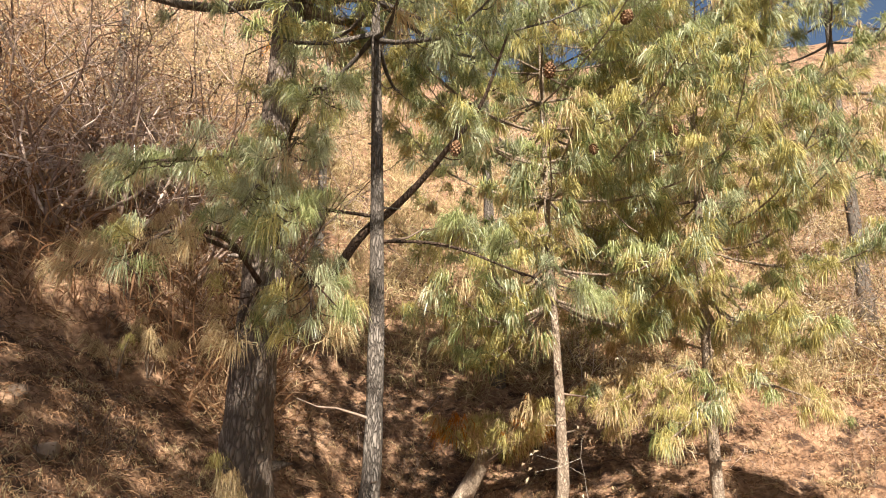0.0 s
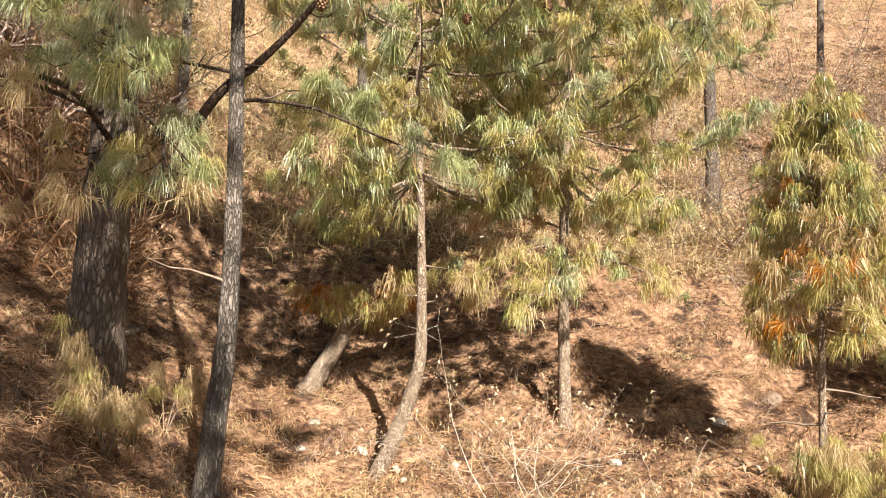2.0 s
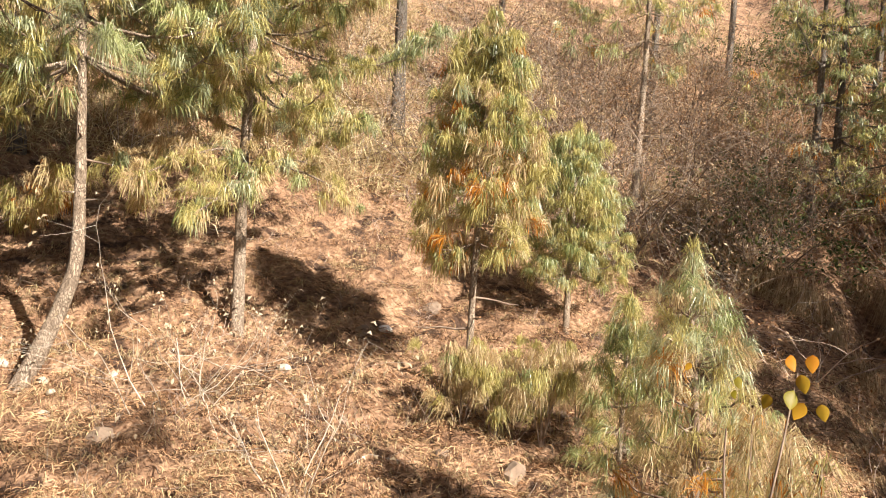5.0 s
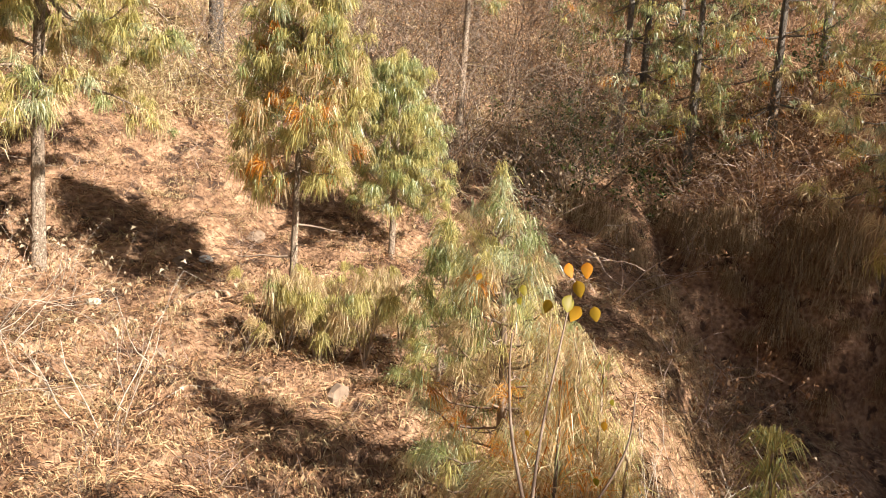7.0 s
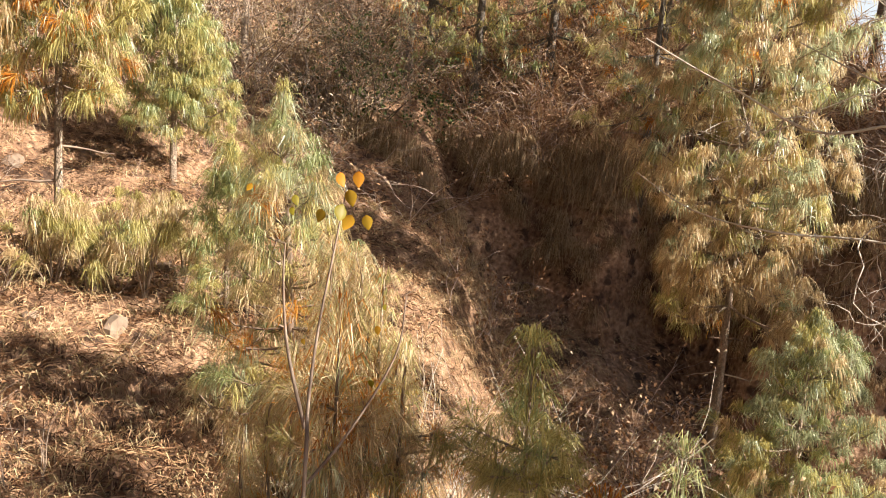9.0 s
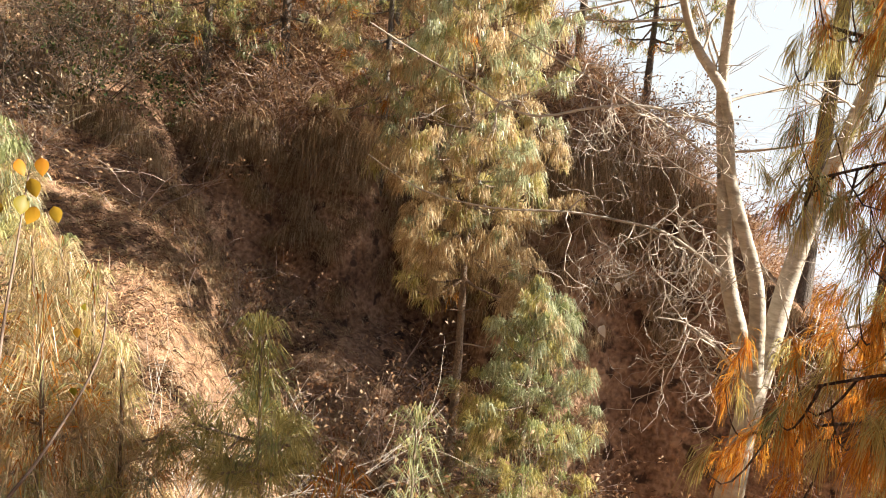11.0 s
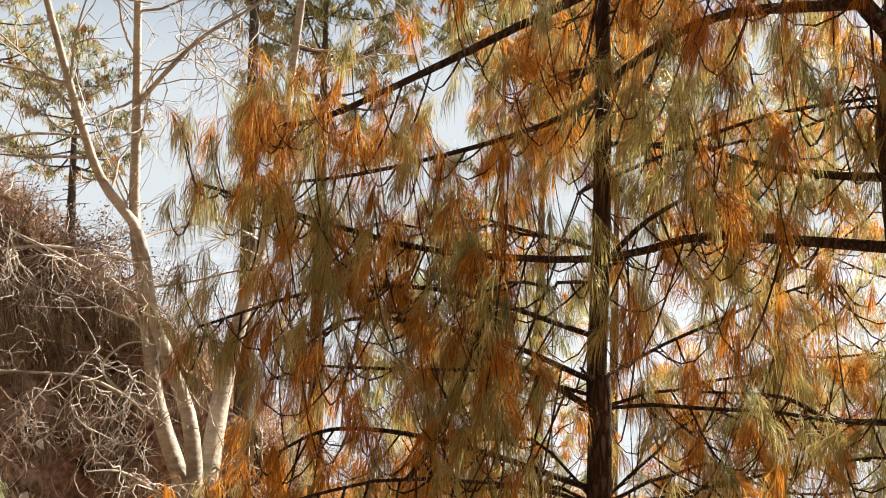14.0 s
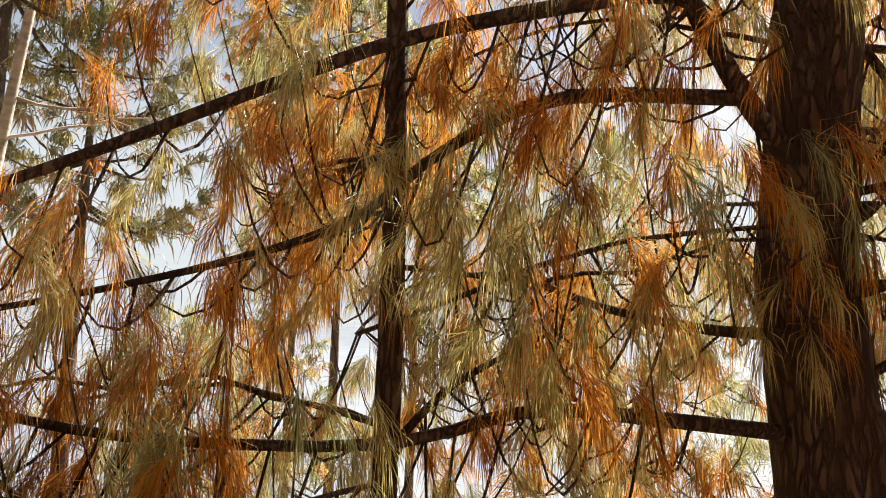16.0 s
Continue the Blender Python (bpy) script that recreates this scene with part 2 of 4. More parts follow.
# ---- building ----
def mesh(name, chunks, mats):
    """One mesh out of chunks of (points, faces of one size, material, smooth)."""
    v = np.concatenate([c[0] for c in chunks])
    loops, starts, totals, slot, smooth, at, lo = [], [], [], [], [], 0, 0
    for pts, faces, mat, soft in chunks:
        k = faces.shape[1]
        loops.append((faces + at).ravel())
        starts.append(lo + np.arange(len(faces)) * k)
        totals.append(np.full(len(faces), k))
        slot.append(np.broadcast_to(mat, len(faces)))
        smooth.append(np.full(len(faces), soft))
        at, lo = at + len(pts), lo + faces.size
    me = bpy.data.meshes.new(name)
    me.vertices.add(len(v))
    me.vertices.foreach_set("co", v.astype(np.float32).ravel())
    me.loops.add(lo)
    me.loops.foreach_set("vertex_index", np.concatenate(loops).astype(np.int32))
    me.polygons.add(sum(len(s) for s in starts))
    me.polygons.foreach_set("loop_start", np.concatenate(starts).astype(np.int32))
    me.polygons.foreach_set("loop_total", np.concatenate(totals).astype(np.int32))
    for m in mats:
        me.materials.append(m)
    me.polygons.foreach_set("material_index", np.concatenate(slot).astype(np.int32))
    me.polygons.foreach_set("use_smooth", np.concatenate(smooth))
    me.update(calc_edges=True)
    return me


def part(name, chunks, mats, parent=None, label=""):
    ob = new(name, mesh(name, chunks, mats if isinstance(mats, list) else [mats]))
    ob.parent = parent
    return tagged(ob, label)


def thing(name, spot, label, category, group=""):
    ob = new(name)
    ob.location = spot
    ob.empty_display_size = 0.1
    return tagged(ob, label, category, group)


def smooth_line(points, n):
    """n points on a smooth curve through the given ones."""
    p = np.asarray(points, float)
    q = np.vstack([2 * p[0] - p[1], p, 2 * p[-1] - p[-2]])
    t = np.linspace(0, len(p) - 1 - 1e-9, n)
    i, f = t.astype(int), (t % 1)[:, None]
    a, b, c, d = q[i], q[i + 1], q[i + 2], q[i + 3]
    return 0.5 * (2 * b + (c - a) * f + (2 * a - 5 * b + 4 * c - d) * f**2 + (3 * b - a - 3 * c + d) * f**3)


def tube(line, radii, sides, mat=0, rough=0.0, rng=None):
    """A tapered round limb along a line, closed at its tip."""
    line = np.asarray(line, float)
    r = np.broadcast_to(radii, len(line)).astype(float)
    d = np.gradient(line, axis=0)
    d /= np.linalg.norm(d, axis=1, keepdims=True) + 1e-9
    ref = np.where(np.abs(d[:, 2:3]) < 0.9, [[0, 0, 1.0]], [[1.0, 0, 0]])
    ref = np.broadcast_to(ref[len(ref) // 2], d.shape)
    a = np.cross(d, ref)
    a /= np.linalg.norm(a, axis=1, keepdims=True) + 1e-9
    b = np.cross(d, a)
    ang = np.arange(sides) / sides * 2 * np.pi
    rr = r[:, None] * np.ones(sides)
    if rough and rng is not None:
        bump = rng.normal(size=rr.shape)
        rr = rr * (1 + rough * (0.5 * bump + 0.6 * np.roll(bump, 1, 0) + 0.4 * np.roll(bump, 2, 0)))
    ring = line[:, None] + rr[..., None] * (np.cos(ang)[None, :, None] * a[:, None] + np.sin(ang)[None, :, None] * b[:, None])
    n = len(line)
    i, j = np.meshgrid(np.arange(n - 1), np.arange(sides), indexing="ij")
    k = (j + 1) % sides
    quads = np.stack([i * sides + j, i * sides + k, (i + 1) * sides + k, (i + 1) * sides + j], -1).reshape(-1, 4)
    return (ring.reshape(-1, 3), quads, mat, True)


def merged(tubes):
    """Several tubes of one material as one chunk."""
    v, f, at = [], [], 0
    for pts, faces, _, _ in tubes:
        v.append(pts)
        f.append(faces + at)
        at += len(pts)
    return (np.concatenate(v), np.concatenate(f), tubes[0][2], True)


def unit(v):
    return v / (np.linalg.norm(v, axis=-1, keepdims=True) + 1e-9)


def blades(base, way, length, width, droop, rng, mats):
    """Thin bent blades or needles, two triangles each, that start at base and sag by droop."""
    n = len(base)
    length = (length * rng.uniform(0.7, 1.15, n))[:, None]
    mid = base + way * length * 0.5
    tip = mid + unit(way * (1 - droop * 0.6) + np.array([0, 0, -1.0]) * droop + rng.normal(size=(n, 3)) * 0.08) * length * 0.5
    side = unit(np.cross(tip - base, rng.normal(size=(n, 3)))) * width * 0.5
    v = np.stack([base, mid + side, mid - side, tip], 1).reshape(-1, 3)
    o = np.arange(n)[:, None] * 4
    f = np.concatenate([o + [0, 1, 2], o + [1, 3, 2]], 1).reshape(-1, 3)
    return (v, f, np.repeat(np.broadcast_to(mats, n), 2), False)


def tufts(tips, ways, kinds, length, width, count, droop, rng, shoot=0.06, spread=0.9):
    """Tassels of long needles round the ends of shoots."""
    n = len(tips)
    tips, ways, kinds = np.repeat(tips, count, 0), np.repeat(ways, count, 0), np.repeat(kinds, count)
    kinds = np.where(rng.random(n * count) < 0.12, kinds[rng.permutation(n * count)], kinds)
    s = rng.uniform(0, 1, (n * count, 1))
    base = tips - ways * s * shoot
    way = unit(ways + np.array([0, 0, 0.3]) * droop * np.clip(ways[:, 2:] + 0.6, 0, 1) + rng.normal(size=(n * count, 3)) * spread * (0.4 + 0.5 * s))
    length = length * np.repeat(rng.uniform(0.75, 1.2, n), count)
    return blades(base, way, length, width, np.clip(droop + rng.normal(size=n * count)[:, None] * 0.12, 0, 1), rng, kinds)


def pick(rng, n, mix):
    w = np.maximum(np.asarray(mix, float), 0)
    return rng.choice(5, n, p=w / w.sum())


def bough(tree, line, r0, rng, mix, tuft, twig_gap=0.13, twig_len=0.3, start=0.3, bark=None, sag=0.25, hang=0.0, seg=4, fill=0.22):
    """One limb of a pine with its side shoots, and its needles as a mesh of their own."""
    length = np.linalg.norm(np.diff(line, axis=0), axis=1).sum()
    n = len(line)
    wood = [tube(line, np.linspace(r0, max(0.004, r0 * 0.25), n), 6 if r0 > 0.012 else 4)]
    tips, ways = [line[-1]], [unit(line[-1] - line[-2])]
    along = np.arange(start * length, length, twig_gap)
    for k, s in enumerate(along):
        q = s / length * (n - 1)
        i = min(int(q), n - 2)
        p, d = line[i] + (line[i + 1] - line[i]) * (q - i), unit(line[i + 1] - line[i])
        side = unit(np.cross(d, [0, 0, 1.0])) * (1 if k % 2 else -1)
        w = unit(d * rng.uniform(0.3, 0.9) + side * rng.uniform(0.5, 1.1) + np.array([0, 0, rng.normal() * (0.75 if hang else 0.3)]))
        tl = twig_len * rng.uniform(0.55, 1.2) * (1.15 - 0.6 * s / length)
        u = np.linspace(0, 1, seg)[:, None]
        twig = p + w * tl * u + np.array([0, 0, -1.0]) * sag * tl * np.sin(u * 2.2) + np.array([0, 0, 1.0]) * sag * tl * u**3
        wood.append(tube(twig, np.linspace(0.006, 0.0025, seg) * (0.75 if seg > 4 else 0.6 + r0 * 14), 3))
        tips.append(twig[-1])
        ways.append(unit(twig[-1] - twig[-2]))
        for j in range(1, seg - 1, 2 if seg > 4 else 1):
            if rng.random() < fill:
                tips.append(twig[j + 1] + rng.normal(size=3) * 0.03)
                ways.append(unit(twig[j + 1] - twig[j] + rng.normal(size=3) * 0.3))
    ob = part("branch", [merged(wood)], bark or M_BARK_GREY, tree)
    tips, ways = np.array(tips), np.array(ways)
    kinds = pick(rng, len(tips), np.asarray(mix, float) * np.exp(rng.normal(size=5) * (0.8 if hang else 0.35)))
    if hang:
        ways = unit(ways * (1 - hang) + np.array([0, 0, -1.0]) * hang)
    part("needles", [tufts(tips, ways, kinds, tuft[0], tuft[1], tuft[2], tuft[3], rng, 0.06 + 0.05 * hang, 0.95 - 0.8 * hang)], M_NEEDLE, ob)
    return ob


def trunk_line(base, height, bend, n=14):
    """A trunk's line from its foot, through bends of (share of the height, aside in x, in y)."""
    pts = [(base[0], base[1], base[2] - 0.25)] + [(base[0] + dx, base[1] + dy, base[2] + f * height) for f, dx, dy in bend]
    return smooth_line(pts, n)


def trunk_part(tree, line, r0, r1, bark, rng, knots=8, sides=14):
    line = smooth_line(line[:: 2] if len(line) > 12 else line, 64)
    n = len(line)
    chunks = [tube(line, np.linspace(r0, r1, n) * (1 + 0.22 * np.exp(-np.arange(n) * 0.3)), sides, 0, 0.045, rng)]
    for k in range(knots):
        q = rng.uniform(0.1, 0.9) * (n - 1)
        i = int(q)
        p, a = line[i], rng.uniform(0, 6.28)
        r = r0 + (r1 - r0) * i / n
        d = np.array([math.cos(a), math.sin(a), rng.uniform(-0.2, 0.5)])
        chunks.append(tube(np.array([p + d * r * 0.7, p + d * r * 1.15, p + d * (r * 1.2 + rng.uniform(0.01, 0.12))]), [r * 0.28, r * 0.2, 0.004], 5))
    return part("trunk", [merged(chunks)], bark, tree)


def pine(label, base, height, r0, bend, crown, reach, mix_lo, mix_hi, tuft, seed, whorls=12, per=4, rise=(0.0, 0.6), bark=None, group="", twig_len=0.3, twig_gap=0.13, r_tip=0.012, dead=3, start=0.3, toward=None, fill=0.22):
    """A pine: trunk, whorls of boughs from the share crown[0] to crown[1] of its height, reach from low to high."""
    rng = np.random.default_rng(seed)
    tree = thing("pine_tree", (0, 0, 0), label, "tree", group)
    bark = bark or M_BARK_PALE
    line = trunk_line(base, height, bend, 18)
    trunk_part(tree, line, r0, r_tip, bark, rng)
    zs = line[:, 2]
    for k in range(whorls):
        f = (k + 0.5) / whorls
        z = base[2] + height * (crown[0] + (crown[1] - crown[0]) * f)
        for b in range(per):
            zz = z + rng.normal() * 0.03 * height / whorls
            p = np.array([np.interp(zz, zs, line[:, 0]), np.interp(zz, zs, line[:, 1]), zz])
            a = k * 2.1 + b * 2 * np.pi / per + rng.normal() * 0.35
            if toward is not None and rng.random() < toward[1]:
                a = toward[0] + rng.normal() * 0.7
            reach_f = np.interp(f, np.linspace(0, 1, len(reach)), reach) * rng.uniform(0.65, 1.15)
            e = rise[0] + (rise[1] - rise[0]) * f + rng.normal() * 0.15
            u = np.linspace(0, 1, 7)[:, None]
            d = np.array([math.cos(a), math.sin(a), 0])
            bl = p + d * reach_f * u * math.cos(e) + np.array([0, 0, 1.0]) * reach_f * (math.sin(e) * u - 0.22 * np.sin(u * 2.4) * (1 - f) + 0.14 * u**3)
            bl = bl + rng.normal(size=(7, 3)) * 0.012 * u
            mix = np.asarray(mix_lo, float) * (1 - f) + np.asarray(mix_hi, float) * f
            bough(tree, bl, max(0.007, r0 * 0.24 * (1 - 0.7 * f)), rng, mix, tuft, twig_gap, twig_len * (0.5 + 0.5 * reach_f / max(reach)), start, bark, fill=fill)
    for k in range(dead):
        z = base[2] + height * rng.uniform(0.15, max(0.2, crown[0]))
        p = np.array([np.interp(z, zs, line[:, 0]), np.interp(z, zs, line[:, 1]), z])
        a, ln = rng.uniform(0, 6.28), rng.uniform(0.15, 0.6)
        d = np.array([math.cos(a), math.sin(a), rng.uniform(-0.2, 0.4)])
        u = np.linspace(0, 1, 5)[:, None]
        part("dead_branch", [tube(p + d * ln * u + rng.normal(size=(5, 3)) * 0.015 * u, np.linspace(0.011, 0.003, 5), 4)], M_TWIG, tree)
    top = line[-1]
    lead = np.array([top - [0, 0, 0.12], top, top + [0, 0, 0.12]])
    bough(tree, lead, 0.008, rng, mix_hi, tuft, 0.05, 0.12, 0.1, bark)
    return tree


def foot(x, y):
    return (x, y, float(terrain(x, y)))


# ---- ground ----
def ground():
    az = np.concatenate([np.radians(np.linspace(-45, 165, 370)), np.radians(np.linspace(165, 315, 60))[1:-1]])
    r = np.concatenate([np.linspace(0.35, 18, 165), np.geomspace(18, 4500, 60)[1:]])
    rr, aa = np.meshgrid(r, az, indexing="ij")
    x, y = rr * np.sin(aa), rr * np.cos(aa)
    z = terrain(x, y)
    n, k = rr.shape
    i, j = np.meshgrid(np.arange(n - 1), np.arange(k), indexing="ij")
    j2 = (j + 1) % k
    f = np.stack([i * k + j, (i + 1) * k + j, (i + 1) * k + j2, i * k + j2], -1).reshape(-1, 4)
    v = np.stack([x, y, z], -1).reshape(-1, 3)
    c = np.arange(k)
    hub = np.vstack([v[:k], [[0, 0, float(terrain(0, 0))]]])
    cap = np.stack([np.full(k, k), c, (c + 1) % k], -1)
    # Ground past 48 m takes the colour with the haze painted in.
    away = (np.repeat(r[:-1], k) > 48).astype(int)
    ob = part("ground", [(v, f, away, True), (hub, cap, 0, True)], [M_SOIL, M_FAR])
    return tagged(ob, "steep bank of reddish dry soil and pine litter", "ground", kind="structure")


ground()


def scatter(rng, n, az, rad, keep=None):
    """Places on the ground within a fan of bearings (degrees) and radii, denser near."""
    a = np.radians(rng.uniform(*az, n))
    r = rng.uniform(rad[0] ** 0.8, rad[1] ** 0.8, n) ** 1.25
    x, y = r * np.sin(a), r * np.cos(a)
    if keep is not None:
        k = keep(x, y)
        x, y = x[k], y[k]
    return np.stack([x, y, terrain(x, y)], -1)


def litter():
    rng = np.random.default_rng(11)
    p = scatter(rng, 84000, (-42, 62), (2.8, 12)) + [0, 0, 0.03]
    turn = 2.4 * wave(p[:, 0], p[:, 1], 1.6, 14) - 1.3 + rng.normal(size=len(p)) * 0.55
    way = unit(np.stack([np.cos(turn), np.sin(turn), 0.12 + 0.3 * rng.normal(size=len(p))], -1))
    c1 = blades(p, way, 0.14, 0.0054, 0.4, rng, 0)
    q = scatter(rng, 16000, (55, 110), (3.5, 15)) + [0, 0, 0.03]
    c2 = blades(q, unit(rng.normal(size=q.shape) * [1, 1, 0.5] + [-0.3, 0, 0.1]), 0.2, 0.009, 0.5, rng, 0)
    tagged(part("needle_litter", [c1, c2], M_LITTER), "fallen brown pine needles strewn over the slope", "litter", kind="stuff")
    p = scatter(rng, 4800, (-42, 76), (3.0, 18))
    g = np.repeat(p, 12, 0) + rng.normal(size=(len(p) * 12, 3)) * [0.05, 0.05, 0.0]
    way = unit(rng.normal(size=g.shape) * [0.7, 0.7, 0.3] + [0, -0.25, 0.75])
    tagged(part("dry_grass", [blades(g, way, 0.19, 0.0045, 0.8, rng, 0)], M_STRAW), "tufts of straw-coloured dry grass on the slope", "grass", kind="stuff")
    p = scatter(rng, 3300, (-42, 62), (3.2, 12))
    g = np.repeat(p, 16, 0) + rng.normal(size=(len(p) * 16, 3)) * [0.07, 0.07, 0.0]
    way = unit(rng.normal(size=g.shape) * [0.8, 0.8, 0.3] + [0, -0.35, 0.5])
    tagged(part("needle_clumps", [blades(g, way, 0.15, 0.0055, 0.95, rng, 0)], M_LITTER), "matted clumps of rust-brown needles and grass", "litter", kind="stuff")
    p = scatter(rng, 420, (-42, 60), (3.0, 12)) + [0, 0, 0.02]
    way = unit(rng.normal(size=p.shape) * [1, 1, 0.25])
    sticks = [tube(np.array([q, q + w * 0.12, q + w * 0.24 + [0, 0, 0.03]]), [0.005, 0.004, 0.002], 3) for q, w in zip(p, way)]
    tagged(part("fallen_sticks", [merged(sticks)], M_TWIG), "dry sticks lying on the slope", "litter", kind="stuff")
    p = scatter(rng, 4500, (-42, 60), (3.0, 14)) + [0, 0, 0.035]
    way = unit(rng.normal(size=p.shape) * [1, 1, 0.5])
    tagged(part("leaf_litter", [blades(p, way, 0.055, 0.022, 0.2, rng, 0)], M_DRY_LEAF), "curled dry leaves lying on the soil", "litter", kind="stuff")


litter()


def hanging_grass():
    """Long dead grass in thick tussocks that hang over the brow and face of the shaded bank."""
    rng = np.random.default_rng(12)
    n = 420
    y = rng.uniform(-2.5, 8.5, n)
    low = rng.uniform(-1.2, 1.0, n)
    low[:170] = rng.uniform(0.55, 1.05, 170)
    x = np.linspace(9.2, 13.0, 160)
    grid = terrain(x[None, :] + 0 * y[:, None], y[:, None] + 0 * x[None, :])
    at = np.argmax(grid > low[:, None], 1)
    p = np.stack([x[at], y, grid[np.arange(n), at]], -1)
    k = 130
    g = np.repeat(p, k, 0) + rng.normal(size=(n * k, 3)) * [0.03, 0.07, 0.04]
    way = unit(rng.normal(size=g.shape) * [0.3, 0.42, 0.25] + [-0.75, 0, 0.6])
    big = np.where(np.arange(n) < 170, rng.uniform(0.55, 1.0, n), rng.uniform(0.25, 0.6, n))
    tagged(part("hanging_grass", [blades(g, way, np.repeat(big, k), 0.008, 1.0, rng, 0)], M_GRASS), "long dead grass hanging over the shaded bank", "grass", kind="stuff")


hanging_grass()


def dry_brush():
    """Knee-high withered brush on the upper slopes."""
    rng = np.random.default_rng(13)
    p = np.concatenate([scatter(rng, 1900, (-40, 56), (10, 32)), scatter(rng, 1100, (-24, 30), (10, 22))])
    g = np.repeat(p, 26, 0) + rng.normal(size=(len(p) * 26, 3)) * [0.16, 0.16, 0.02]
    way = unit(rng.normal(size=g.shape) * [0.55, 0.55, 0.2] + [0, 0, 0.9])
    tagged(part("dry_brush", [blades(g, way, rng.uniform(0.25, 0.8, len(g)), 0.012, 0.5, rng, 0)], M_STRAW), "withered straw-coloured brush on the upper slope", "brush", kind="stuff")
    x, y = rng.uniform(11.2, 19, 800), rng.uniform(-4, 12, 800)
    p = np.concatenate([np.stack([x, y, terrain(x, y)], -1), scatter(rng, 950, (-44, -12), (7.5, 17))])
    n = len(p)
    g = np.repeat(p, 30, 0) + rng.normal(size=(n * 30, 3)) * [0.2, 0.2, 0.03]
    way = unit(rng.normal(size=g.shape) * [0.6, 0.6, 0.2] + [-0.2, 0, 0.8])
    tagged(part("brown_brush", [blades(g, way, rng.uniform(0.3, 0.9, len(g)), 0.015, 0.4, rng, 0)], M_DRY_LEAF), "reddish brown withered brush on the hill", "brush", kind="stuff")
    u, v = rng.uniform(2.6, 11, 900), rng.uniform(0.2, 2.4, 900)
    x, y = np.concatenate([0.848 * u + 0.53 * v, rng.uniform(2.2, 9, 420)]), np.concatenate([0.53 * u - 0.848 * v, rng.uniform(-7, -1.2, 420)])
    p = np.stack([x, y, terrain(x, y)], -1)
    n = len(p)
    g = np.repeat(p, 24, 0) + rng.normal(size=(n * 24, 3)) * [0.09, 0.09, 0.0]
    way = unit(rng.normal(size=g.shape) * [0.6, 0.6, 0.2] + [0.3, -0.4, 0.45])
    tagged(part("withered_grass", [blades(g, way, rng.uniform(0.1, 0.26, len(g)), 0.005, 0.9, rng, 0)], M_GRASS), "short withered grass on the gully side", "grass", kind="stuff")


dry_brush()


# ---- shrubs ----
def twig_tree(rng, start, way, length, r, depth, out, ends, curl=0.35, sag=0.0, kids=4):
    u = (6 if depth else 3) if curl > 0.6 else (5 if depth else 2)
    pts, d = [np.array(start, float)], unit(np.array(way, float))
    for k in range(u):
        d = unit(d + rng.normal(size=3) * curl * 0.5 + np.array([0, 0, -sag]))
        pts.append(pts[-1] + d * length / u)
    out.append(tube(np.array(pts), np.linspace(r, r * 0.45, u + 1), 5 if r > 0.012 else 3))
    ends.append((pts[-1], d))
    if depth:
        for k in range(kids):
            i = rng.integers(2, u + 1)
            w = unit(d + rng.normal(size=3) * 0.75)
            twig_tree(rng, pts[i], w, length * rng.uniform(0.45, 0.75), r * 0.5, depth - 1, out, ends, curl, sag, kids)


def shrub_model(name, label, seed, height, stems, depth, twig_mat, leaf_mat, leaves, leaf_len, curl=0.4, sag=0.0, kids=3, r=0.009, wide=0.7, leaf_wide=0.45, droop=0.3):
    rng = np.random.default_rng(seed)
    root = thing(name, (0, 0, 0), label, "shrub", name)
    wood, ends = [], []
    for k in range(stems):
        a = rng.uniform(0, 6.28)
        twig_tree(rng, (rng.normal() * 0.06, rng.normal() * 0.06, -0.08), (math.cos(a) * wide, math.sin(a) * wide, 1.0), height * rng.uniform(0.5, 0.8), r, depth, wood, ends, curl, sag, kids)
    tagged(part("twig_tangle", [merged(wood)], twig_mat, root), kind="stuff")
    if leaves:
        e = [ends[i] for i in rng.integers(0, len(ends), leaves)]
        base = np.array([p for p, d in e]) + rng.normal(size=(leaves, 3)) * 0.05
        way = unit(np.array([d for p, d in e]) + rng.normal(size=(leaves, 3)) * 0.8)
        part("foliage", [blades(base, way, leaf_len, leaf_len * leaf_wide, droop, rng, 0)], leaf_mat, root)
    return root


def spread_copies(models, spots, rng, sink=0.05, fresh=True):
    """Copies of the models on the given places; the models themselves stand on the first ones."""
    for k, p in enumerate(spots):
        m = pose(p[0], p[1], p[2] - sink, rng.normal() * 7, rng.normal() * 7, rng.uniform(0, 360))
        src = models[k % len(models)]
        if fresh and k < len(models):
            src.matrix_basis = m
        else:
            copy_thing(src, m)


rng = np.random.default_rng(21)
brush = [shrub_model("dry_shrub", "brown twiggy shrub with withered leaves on the shaded bank", 30 + k, 1.25, 6, 2, M_TWIG_PINK, M_DRY_LEAF, 300, 0.055, kids=3, r=0.009) for k in range(4)]
y = rng.uniform(-3.2, 9, 54)
x = 11.1 + np.abs(rng.normal(size=54)) * 2.0
spread_copies(brush, np.stack([x, y, terrain(x, y)], -1), rng)
a, r = np.radians(rng.uniform(-38, -11, 38)), rng.uniform(8.0, 15, 38)
x, y = r * np.sin(a), r * np.cos(a)
spread_copies(brush, np.stack([x, y, terrain(x, y)], -1), rng, fresh=False)
x = np.concatenate([rng.uniform(5.2, 9.6, 20), rng.uniform(5.5, 9.5, 14)])
y = np.concatenate([rng.uniform(-0.5, 5.0, 20), rng.uniform(-4.0, -0.8, 14)])
spread_copies(brush, np.stack([x, y, terrain(x, y)], -1), rng, fresh=False)
